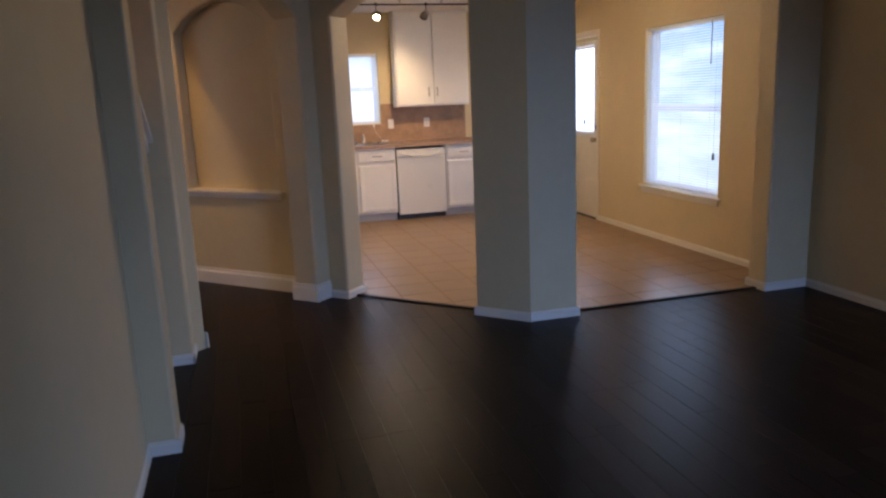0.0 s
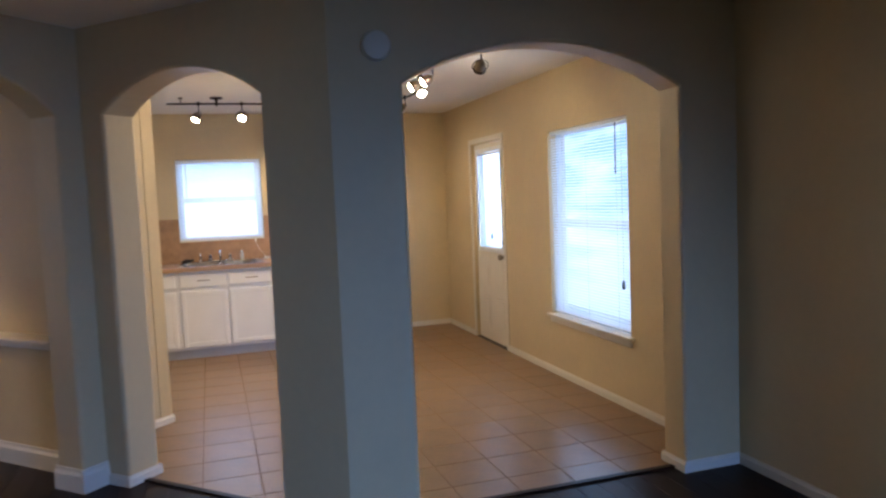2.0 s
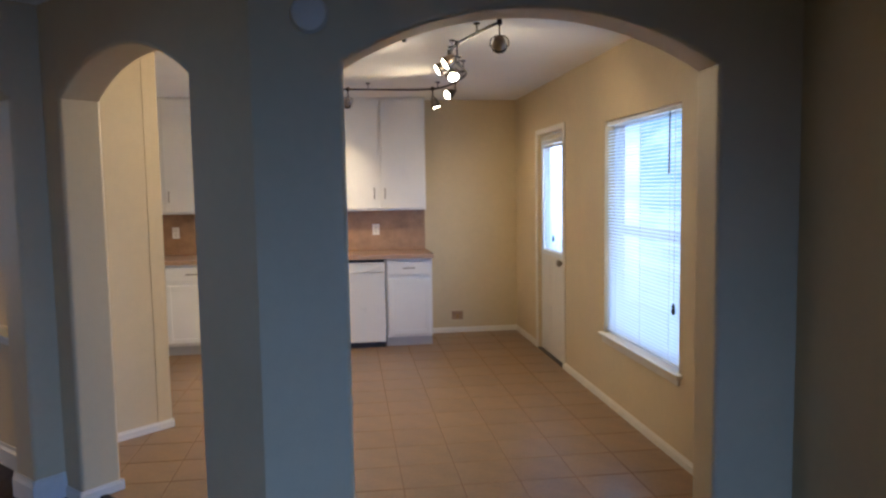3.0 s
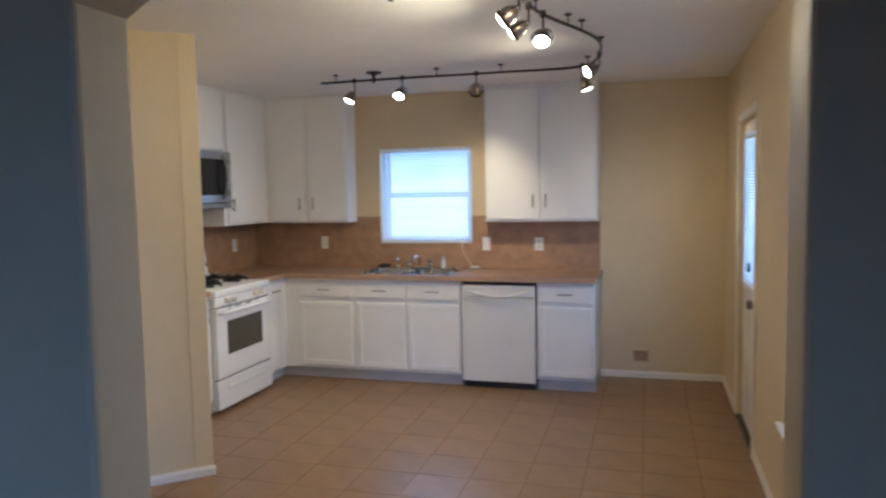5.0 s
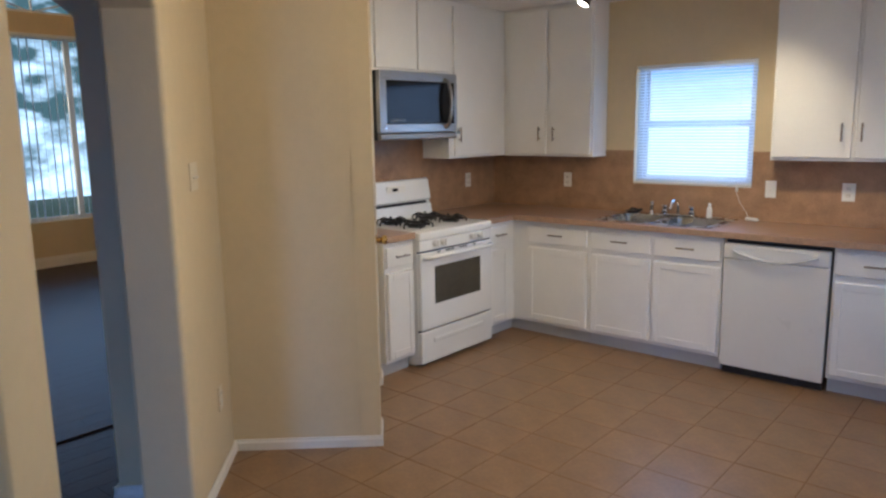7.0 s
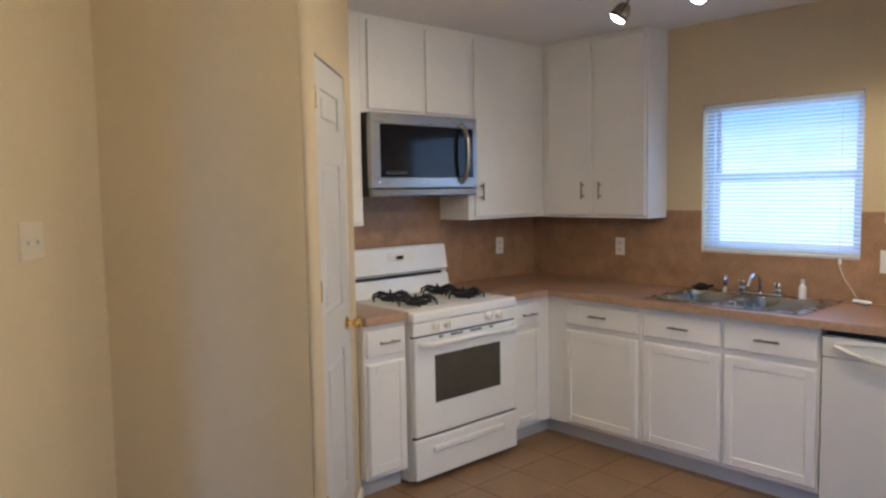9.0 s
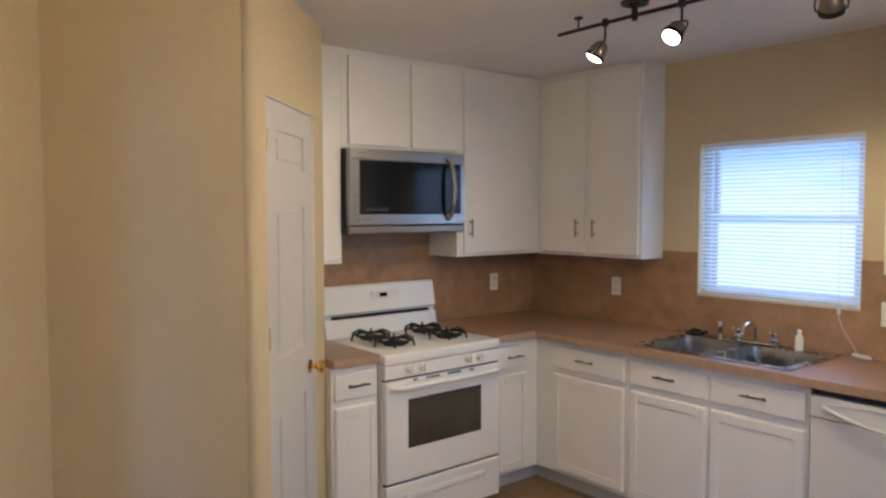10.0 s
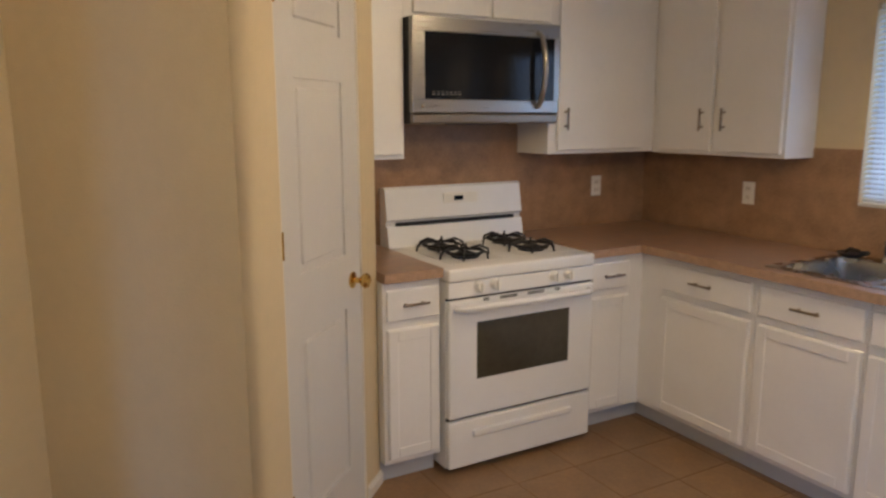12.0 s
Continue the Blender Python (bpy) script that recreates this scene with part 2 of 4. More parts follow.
# wall of the hall arch, square to the diagonal one: s = (x + y) / sqrt 2 runs along it
hall = frame_uv(D_ARCH_A / 2, -D_ARCH_A / 2, 1 / R2, 1 / R2)
s0, s1 = 4.48 / R2, 6.0 / R2
a1 = arch_line(s0, s1, 2.02, 2.24)
poly = [(4.28 / R2, 0), (s0, 0), *a1, (s1, 0), (S_LIVING / R2, 0), (S_LIVING / R2, H), (4.28 / R2, H)]
structure("wall_hall_arch", profile_wall(poly, [(s0, 0), *a1, (s1, 0)], hall, (D_ARCH_A - D_ARCH_B) / R2), PAINT, "beige painted wall with a rounded arch into the hall", "wall")

# left wall with the opening to the stairs
structure("wall_left", joined(bm_box((-0.55, -2.4, 0), (-0.42, 3.33, H)), bm_box((-0.55, 3.33, 0), (-0.30, 3.50, H), 0.012, 2), bm_box((-0.60, 4.46, 0), (-0.30, 4.77, H), 0.012, 2)), PAINT, "beige painted living room wall", "wall")
stair_arch = arch_line(3.54, 4.50, 2.0, 2.2)
structure("wall_stair_arch", profile_wall([(3.54, H), (3.54, 2.0), *stair_arch[1:-1], (4.50, 2.0), (4.50, H)], [], frame_uv(-0.42, 0, 0, 1), 0.13), PAINT, "beige painted header over the stair opening", "wall")
structure("wall_stair_half", profile_wall([(3.54, 0), (4.50, 0), (4.50, 1.26), (3.54, 1.92)], [], frame_uv(-0.42, 0, 0, 1), 0.11), PAINT, "beige half wall with a sloping top beside the stairs", "wall")

# outer walls
structure("wall_back", joined(
    bm_box((-0.55, BACK_Y, 0), (0.945, BACK_Y + 0.16, H)), bm_box((1.815, BACK_Y, 0), (RIGHT_X + 0.15, BACK_Y + 0.16, H)),
    bm_box((0.945, BACK_Y, 0), (1.815, BACK_Y + 0.16, 1.155)), bm_box((0.945, BACK_Y, 2.01), (1.815, BACK_Y + 0.16, H))), PAINT, "beige painted kitchen wall behind the sink", "wall")
structure("wall_right", joined(
    bm_box((RIGHT_X, -2.4, 0), (RIGHT_X + 0.15, -2.0, H)), bm_box((RIGHT_X, -2.0, 0), (RIGHT_X + 0.15, -0.6, 0.45)), bm_box((RIGHT_X, -2.0, 2.0), (RIGHT_X + 0.15, -0.6, H)), bm_box((RIGHT_X, -0.6, 0), (RIGHT_X + 0.15, 5.475, H)), bm_box((RIGHT_X, 5.475, 0), (RIGHT_X + 0.15, 6.655, 0.50)), bm_box((RIGHT_X, 5.475, 2.01), (RIGHT_X + 0.15, 6.655, H)),
    bm_box((RIGHT_X, 6.655, 0), (RIGHT_X + 0.15, 7.635, H)), bm_box((RIGHT_X, 7.635, 2.045), (RIGHT_X + 0.15, 8.46, H)), bm_box((RIGHT_X, 8.46, 0), (RIGHT_X + 0.15, BACK_Y, H))), PAINT, "beige painted outer wall with a window and a back door", "wall")
structure("wall_stove", bm_box((-0.55, 6.80, 0), (STOVE_X, BACK_Y, H)), PAINT, "beige painted wall behind the stove", "wall")
structure("wall_south", bm_box((-0.55, -2.55, 0), (RIGHT_X + 0.15, -2.4, H)), PAINT, "beige painted wall behind the walk", "wall")

# pantry
n_u = 1 / R2
structure("wall_pantry_side", bm_prism([(0.353, 6.106), (0.92, 6.63), (0.85, 6.70), (0.283, 6.176)], 0, H), PAINT, "beige painted side wall of the corner pantry", "wall")
door_m = frame_uv(0.92, 6.63, -n_u, n_u)
poly = [(0, 0), (0.231, 0), (0.231, 2.06), (0.855, 2.06), (0.855, 0), (1.0, 0), (1.0, H), (0, H)]
structure("wall_pantry_front", profile_wall(poly, [], door_m, 0.1), PAINT, "beige painted front wall of the corner pantry around its door", "wall")
structure("wall_pantry_end", bm_box((STOVE_X, 7.237, 0), (0.213, 7.337, H)), PAINT, "beige painted wall end beside the counter", "wall")

# west room
structure("wall_north_west", joined(
    bm_box((-5.80, 9.40, 0), (-2.32, 9.55, H_WEST)), bm_box((-1.13, 9.40, 0), (-0.55, 9.55, H_WEST)),
    bm_box((-2.32, 9.40, 0), (-1.13, 9.55, 0.50)), bm_box((-2.32, 9.40, 2.0), (-1.13, 9.55, H_WEST))), PAINT, "beige painted wall of the front room with a window", "wall")
arch_w = [(WEST_Y - 1.05 * math.cos(math.pi * i / 16), 2.93 + 0.37 * math.sin(math.pi * i / 16)) for i in range(17)]
structure("wall_west", joined(
    profile_wall([(4.6, 2.93), (WEST_Y - 1.05, 2.93), *arch_w[1:-1], (WEST_Y + 1.05, 2.93), (9.40, 2.93), (9.40, H_WEST), (4.6, H_WEST)], [], frame_uv(-5.65, 0, 0, 1), 0.15),
    bm_box((-5.80, 4.6, 0), (-5.65, WEST_Y - 1.05, 2.93)), bm_box((-5.80, WEST_Y + 1.05, 0), (-5.65, 9.40, 2.93)), bm_box((-5.80, WEST_Y - 1.05, 0), (-5.65, WEST_Y + 1.05, 0.54)), bm_box((-5.80, WEST_Y - 1.05, 2.70), (-5.65, WEST_Y + 1.05, 2.93))), PAINT, "beige painted front wall with an arched window", "wall")
structure("wall_west_south", bm_box((-5.80, 4.45, 0), (-1.62, 4.6, H_WEST)), PAINT, "beige painted wall of the front room", "wall")
structure("wall_west_header", bm_box((-0.55, 4.80, H), (-0.43, 9.40, H_WEST)), PAINT, "beige painted wall above the hall opening", "wall")
structure("wall_stairwell", joined(bm_box((-1.62, -2.4, 0), (-1.5, 4.6, H_WEST)), bm_box((-1.5, -2.55, 0), (-0.55, -2.4, H_WEST)), bm_box((-0.60, -2.4, H), (-0.55, 4.80, H_WEST))), PAINT, "beige painted stairwell wall", "wall")

structure("ceiling", bm_prism([(-0.55, -2.55), (RIGHT_X + 0.15, -2.55), (RIGHT_X + 0.15, BACK_Y + 0.16), (-0.55, BACK_Y + 0.16)], H, H + 0.1), CEIL, "white textured drywall ceiling", "ceiling")
structure("ceiling_west", bm_box((-5.80, -2.55, H_WEST), (-0.43, 9.55, H_WEST + 0.1)), CEIL, "white high ceiling of the front room", "ceiling")

# ---- trim ----


def baseboard(p, q, height=0.06, thick=0.012):
    """A moulded skirting from p to q; it stands out to the right of that way."""
    p, q = Vector((*p, 0)), Vector((*q, 0))
    d = (q - p).normalized()
    n = Vector((d.y, -d.x, 0))
    prof = [(0.0005, 0), (thick, 0), (thick, height * 0.72), (thick * 0.55, height * 0.86), (thick * 0.45, height), (0.0005, height)]
    bm = bmesh.new()
    ends = [[bm.verts.new(e + n * o + Vector((0, 0, z))) for o, z in prof] for e in (p, q)]
    k = len(prof)
    for i in range(k):
        bm.faces.new((ends[0][i], ends[0][(i + 1) % k], ends[1][(i + 1) % k], ends[1][i]))
    bm.faces.new(ends[0])
    bm.faces.new(list(reversed(ends[1])))
    bmesh.ops.recalc_face_normals(bm, faces=bm.faces)
    return structure("baseboard", bm, TRIM, "cream painted wooden baseboard along the wall", "baseboard")


def dg(u, s):
    """World x, y from u along the diagonal wall and the sum s of x and y."""
    return ((s + u * R2) / 2, (s - u * R2) / 2)


e = 0.012
# kitchen side
baseboard((2.93, BACK_Y), (RIGHT_X, BACK_Y))
baseboard((RIGHT_X, BACK_Y), (RIGHT_X, 8.47))
baseboard((RIGHT_X, 7.625), (RIGHT_X, ARCH_Y1))
baseboard((RIGHT_X, ARCH_Y1), (3.58, ARCH_Y1))
baseboard((3.58, ARCH_Y1 + e), (3.58, ARCH_Y0 - e))
baseboard((3.58, ARCH_Y0), (RIGHT_X, ARCH_Y0))
baseboard((RIGHT_X, ARCH_Y0), (RIGHT_X, -2.4))
baseboard((PILLAR_X, ARCH_Y0), (2.118 + e, ARCH_Y0))
baseboard((2.118, ARCH_Y0 - e), (2.118, ARCH_Y1 + e))
baseboard((2.118, ARCH_Y1), (S_KITCHEN - ARCH_Y1, ARCH_Y1))
baseboard((S_KITCHEN - ARCH_Y1, ARCH_Y1), dg(-2.262, S_KITCHEN))
baseboard(dg(-2.262, S_KITCHEN + e * R2), dg(-2.262, S_LIVING - e * R2))
baseboard(dg(-2.262 - e, S_LIVING), (PILLAR_X + 0.005, ARCH_Y0 - e))
baseboard(dg(-3.335, S_LIVING - e * R2), dg(-3.335, S_KITCHEN + e * R2))
baseboard(dg(-3.335 + e, S_KITCHEN), (0.383, 6.134))
baseboard((0.375, 6.126), (0.928, 6.637))
baseboard((0.915, 6.628), dg(-4.266, 7.55))
baseboard(dg(-4.896, 7.55), dg(-5.045, 7.55))
baseboard(dg(D_ARCH_A / R2, S_LIVING), dg(-3.335 + e, S_LIVING))
# hall side and pier
baseboard(dg(-5.22, S_LIVING), dg(D_ARCH_B / R2, S_LIVING), 0.13, 0.015)
baseboard(dg(D_ARCH_B / R2 - 0.015, 6.0), dg(D_ARCH_A / R2 + 0.015, 6.0), 0.13, 0.016)
baseboard(dg(D_ARCH_A / R2, 6.0 - 0.02), dg(D_ARCH_A / R2, S_LIVING), 0.13, 0.015)
baseboard(dg(D_ARCH_A / R2 + 0.01, 4.48), dg(D_ARCH_B / R2, 4.48), 0.1)
baseboard((-0.30, 4.46 - e), (-0.30, 4.66))
baseboard((-0.42, 4.46), (-0.30 + e, 4.46))
baseboard((-0.42, 3.50), (-0.42, 4.46))
baseboard((-0.30, 3.33 - e), (-0.30, 3.50))
baseboard((-0.42, 3.33), (-0.30 + e, 3.33))
baseboard((-0.42, -2.4), (-0.42, 3.33))
# front room
baseboard((-5.65, 9.40), (-0.55, 9.40), 0.13, 0.015)
baseboard((-5.65, 4.6), (-5.65, 9.40), 0.13, 0.015)
baseboard((-0.55, 9.40), (-0.55, 6.80), 0.13, 0.015)

# niche sill
sill = moved(joined(bm_box((-4.97, -0.045, 0.765), (-3.87, 0.10, 0.787), 0.006, 2), bm_box((-4.94, -0.018, 0.728), (-3.90, 0.0, 0.765), 0.004, 1)), diag)
structure("trim_niche_sill", sill, TRIM, "cream painted wooden ledge at the foot of the niche", "trim")
# cap of the half wall beside the stairs
cap = profile_wall([(3.50, 1.93), (4.46, 1.27), (4.46, 1.305), (3.50, 1.965)], [], frame_uv(-0.375, 0, 0, 1), 0.20, 0)
cap2 = profile_wall([(3.50, 1.875), (4.46, 1.215), (4.46, 1.27), (3.50, 1.93)], [], frame_uv(-0.40, 0, 0, 1), 0.02, 0)
structure("trim_stair_cap", joined(cap, cap2), TRIM, "cream painted sloping cap with a moulding on the half wall", "trim")

# thresholds
structure("trim_threshold_wide", bm_box((2.118, 4.505, 0.0), (3.58, 4.545, 0.011), 0.004, 1), WOOD, "dark wooden threshold strip between plank floor and tiles", "trim")
structure("trim_threshold_narrow", moved(bm_box((-3.335, 0.085, 0.0), (-2.262, 0.125, 0.011), 0.004, 1), diag), WOOD, "dark wooden threshold strip under the arch", "trim")
structure("trim_hall_strip", bm_box((-0.455, 4.80, 0.0), (-0.415, 6.66, 0.010), 0.004, 1), WOOD, "dark floor strip across the hall opening", "trim")

# ---- windows and doors ----


def blind(width, height, parent, slats_at, pitch=0.022, tilt=29):
    """A mini blind with a head rail, slats, ladder cords and a bottom rail, under a window; x along its width, y = 0 in its middle."""
    part("head_rail", bm_box((-width / 2, -0.014, height - 0.026), (width / 2, 0.014, height), 0.002), VINYL, parent)
    part("bottom_rail", bm_box((-width / 2, -0.012, 0.0), (width / 2, 0.012, 0.014), 0.003), VINYL, parent)
    bm = bmesh.new()
    rows = [[bm.verts.new((x, -0.0125 + 0.025 * i / 4, 0.0022 * (1 - (i / 2 - 1) ** 2))) for x in (-width / 2, width / 2)] for i in range(5)]
    for a, b in zip(rows, rows[1:]):
        bm.faces.new((a[0], a[1], b[1], b[0]))
    moved(bm, Matrix.Rotation(radians(tilt), 4, "X"))
    me = mesh_of("slat", bm, SLAT)
    n = int((height - 0.05) / pitch)
    for i in range(n):
        ob = new("slat", me)
        ob.parent = parent
        ob.location = (0, 0, 0.026 + i * pitch)
        ob.rotation_euler = (radians(random.uniform(-2.5, 2.5)), 0, 0)
    for x in slats_at:
        part("cord", bm_tube([(x, -0.013, 0.01), (x, -0.013, height - 0.02)], 0.0012, 5), VINYL, parent)


def sash_window(name, label, at, turn, width, height, depth=0.10):
    """A double-hung vinyl window in its opening: x along the wall, y outwards from the inner wall face, z from the opening's foot."""
    w = root(name, label, "window", at, turn, kind="structure")
    h, f = width / 2, 0.035
    y0, y1 = depth - 0.03, depth + 0.03
    frame_bm = joined(bm_box((-h, y0, 0), (-h + f, y1, height)), bm_box((h - f, y0, 0), (h, y1, height)), bm_box((-h + f, y0, 0), (h - f, y1, f)), bm_box((-h + f, y0, height - f), (h - f, y1, height)))
    part("window_frame", frame_bm, VINYL, w)
    mid = height * 0.5
    part("meeting_rail", bm_box((-h + f, y0 + 0.004, mid - 0.03), (h - f, y1 - 0.012, mid + 0.03), 0.003), VINYL, w)
    for z0, z1, y in ((f, mid - 0.022, depth - 0.008), (mid + 0.022, height - f, depth + 0.012)):
        sash = joined(bm_box((-h + f, y - 0.01, z0), (-h + f + 0.028, y + 0.01, z1)), bm_box((h - f - 0.028, y - 0.01, z0), (h - f, y + 0.01, z1)))
        part("sash", sash, VINYL, w)
        pane = part("pane", bm_box((-h + f + 0.028, y - 0.002, z0), (h - f - 0.028, y + 0.002, z1)), GLASS, w)
        pane.visible_shadow = False
    return w


def cleat(parent, x, y, z):
    part("cord_tassel", bm_lathe([(0.004, 0), (0.012, 0.01), (0.009, 0.05), (0.003, 0.065)], 10), BLACK, parent, "dark cord tassel").location = (x, y, z)


# dining window in the right wall: turned so that y points outwards
w = sash_window("window_1", "white double-hung window with lowered mini blinds", (RIGHT_X, 6.065, 0.51), -90, 1.17, 1.495)
b = root("window_blind", "white horizontal mini blind lowered over the dining window", "blind", (RIGHT_X + 0.028, 6.065, 0.525), -90, "mini blinds")
blind(1.165, 1.478, b, (-0.42, 0.0, 0.42))
cleat(b, 0.50, -0.022, 0.30)
part("cord", bm_tube([(0.50, -0.02, 0.35), (0.50, -0.02, 1.45)], 0.0018, 5), VINYL, b)
part("tilt_wand", bm_tube([(0.43, -0.024, 1.10), (0.43, -0.02, 1.45)], 0.004, 6), BLACK, b)
structure("trim_dining_sill", joined(bm_box((RIGHT_X - 0.035, 5.43, 0.488), (RIGHT_X + 0.07, 6.70, 0.51), 0.006, 2), bm_box((RIGHT_X - 0.014, 5.46, 0.44), (RIGHT_X, 6.67, 0.488), 0.004)), TRIM, "cream painted window sill with an apron", "trim")

# kitchen window over the sink
sash_window("window_2", "white double-hung window above the sink with mini blinds", (1.38, BACK_Y, 1.157), 0, 0.868, 0.85)
b = root("window_blind", "white horizontal mini blind lowered over the sink window", "blind", (1.38, BACK_Y + 0.024, 1.160), 0, "mini blinds")
blind(0.858, 0.846, b, (-0.33, 0.33))
part("tilt_wand", bm_tube([(-0.335, -0.022, 0.45), (-0.335, -0.016, 0.82)], 0.004, 6), VINYL, b)
structure("trim_sink_window", joined(bm_box((0.945, BACK_Y - 0.006, 1.142), (1.815, BACK_Y + 0.07, 1.157), 0.003)), TRIM, "white painted ledge under the sink window", "trim")

# front room windows
sash_window("window_3", "white double-hung window of the front room with mini blinds", (-1.725, 9.40, 0.517), 0, 1.185, 1.48)
b = root("window_blind", "white horizontal mini blind lowered over the front room window", "blind", (-1.725, 9.43, 0.53), 0, "mini blinds")
blind(1.15, 1.46, b, (-0.42, 0.42))

fw = root("window_4", "tall front window with an arched light above and vertical blinds", "window", (-5.65, WEST_Y, 0.54), 90, kind="structure")
part("window_frame", joined(bm_box((-1.05, 0.06, 0), (-1.0, 0.12, 2.16)), bm_box((1.0, 0.06, 0), (1.05, 0.12, 2.16)), bm_box((-1.0, 0.06, 0), (1.0, 0.12, 0.05)), bm_box((-1.0, 0.06, 2.11), (1.0, 0.12, 2.16))), VINYL, fw)
for x in (-0.34, 0.34):
    part("mullion", bm_box((x - 0.03, 0.065, 0.05), (x + 0.03, 0.115, 2.11)), VINYL, fw)
for x0, x1 in ((-1.0, -0.37), (-0.31, 0.31), (0.37, 1.0)):
    part("pane", bm_box((x0, 0.088, 0.05), (x1, 0.092, 2.11)), GLASS, fw).visible_shadow = False
arc = [(-1.03 * math.cos(math.pi * i / 16), 2.40 + 0.35 * math.sin(math.pi * i / 16)) for i in range(17)]
part("arch_frame", bm_tube([(x, 0.09, z) for x, z in arc], 0.026, 8), VINYL, fw)
part("arch_sill", bm_box((-1.04, 0.06, 2.385), (1.04, 0.12, 2.425)), VINYL, fw)
for k in (4, 8, 12):
    part("glazing_bar", bm_tube([(0, 0.09, 2.41), (arc[k][0], 0.09, arc[k][1])], 0.011, 6), VINYL, fw)
vb = root("vertical_blind", "white vertical blind with its vanes turned open", "blind", (-5.62, WEST_Y, 0.56), 90)
part("head_rail", bm_box((-1.04, -0.02, 2.10), (1.04, 0.02, 2.14), 0.003), VINYL, vb)
vane = moved(bm_box((-0.044, -0.0008, 0), (0.044, 0.0008, 2.10)), Matrix.Rotation(radians(62), 4, "Z"))
me = mesh_of("vane", vane, SLAT)
for i in range(24):
    ob = new("vane", me)
    ob.parent, ob.location, ob.rotation_euler = vb, (-0.985 + i * 0.0857, 0, 0), (0, 0, radians(random.uniform(-6, 6)))

# back door, its hinges at the far jamb
dr = root("door_1", "white half-glass back door with an enclosed blind, closed", "door", (RIGHT_X + 0.03, 8.0475, 0.012), -90, kind="structure")
hw, dh = 0.405, 2.02
g0, g1, gz0, gz1 = -0.315, 0.315, 0.95, 1.945
part("leaf", joined(bm_box((-hw, 0, 0), (g0, 0.044, dh), 0.002), bm_box((g1, 0, 0), (hw, 0.044, dh), 0.002), bm_box((g0, 0, 0), (g1, 0.044, gz0)), bm_box((g0, 0, gz1), (g1, 0.044, dh))), TRIM, dr)
fr = joined(bm_box((g0 - 0.03, -0.014, gz0 - 0.03), (g0 + 0.012, 0.0, gz1 + 0.03), 0.005, 2), bm_box((g1 - 0.012, -0.014, gz0 - 0.03), (g1 + 0.03, 0.0, gz1 + 0.03), 0.005, 2), bm_box((g0 + 0.012, -0.014, gz0 - 0.03), (g1 - 0.012, 0.0, gz0 + 0.012), 0.005, 2), bm_box((g0 + 0.012, -0.014, gz1 - 0.012), (g1 - 0.012, 0.0, gz1 + 0.03), 0.005, 2))
part("glass_frame", fr, VINYL, dr)
part("pane", bm_box((g0, 0.030, gz0), (g1, 0.034, gz1)), GLASS, dr).visible_shadow = False
for x in (-0.20, 0.20):
    for z in (0.14, 0.56):
        part("door_panel", joined(bm_box((x - 0.13, -0.004, z), (x + 0.13, 0.0, z + 0.32), 0.003, 1), bm_box((x - 0.10, -0.009, z + 0.03), (x + 0.10, -0.004, z + 0.29), 0.004, 1)), TRIM, dr)
kn = part("door_knob", moved(bm_lathe([(0.032, 0), (0.032, 0.008), (0.012, 0.014), (0.012, 0.03), (0.026, 0.042), (0.03, 0.056), (0.022, 0.07), (0.004, 0.074)], 18), Matrix.Rotation(radians(90), 4, "X")), NICKEL, dr, "satin nickel knob", True)
kn.location = (0.345, 0, 0.89)
db = part("deadbolt", moved(bm_lathe([(0.028, 0), (0.028, 0.010), (0.02, 0.016), (0.004, 0.018)], 16), Matrix.Rotation(radians(90), 4, "X")), NICKEL, dr, "satin nickel deadbolt", True)
db.location = (0.345, 0, 1.03)
bl = root("door_blind", "white mini blind on the glass of the back door", "blind", (RIGHT_X + 0.045, 8.0475, gz0 + 0.02), -90, "mini blinds")
blind(0.622, 0.97, bl, (-0.2, 0.2), 0.020, 26)
cleat(bl, 0.10, -0.045, 0.10)
structure("trim_door_casing", joined(bm_box((RIGHT_X - 0.014, 7.585, 0), (RIGHT_X, 7.632, 2.095), 0.004), bm_box((RIGHT_X - 0.014, 8.463, 0), (RIGHT_X, 8.51, 2.095), 0.004), bm_box((RIGHT_X - 0.014, 7.632, 2.048), (RIGHT_X, 8.463, 2.095), 0.004)), TRIM, "cream painted casing round the back door", "trim")
structure("trim_door_sill", bm_box((RIGHT_X - 0.01, 7.64, 0.0), (RIGHT_X + 0.14, 8.455, 0.012), 0.002), BRONZE, "dark metal threshold of the back door", "trim")

# pantry door
pd = root("door_2", "narrow white three-panel pantry door with a brass knob, closed", "door", (*dg(-4.280, 7.538), 0.012), 135, kind="structure")
pw = 0.605


def panelled(w, h, rows, x0, x1):
    """A door leaf, front at y = 0 facing -y, with sunk panels between rails."""
    bits = [bm_box((0, 0, 0), (x0, 0.035, h)), bm_box((x1, 0, 0), (w, 0.035, h))]
    z = 0
    for a, b_ in rows:
        bits.append(bm_box((x0, 0, z), (x1, 0.035, a)))
        z = b_
    bits.append(bm_box((x0, 0, z), (x1, 0.035, h)))
    return joined(*bits)


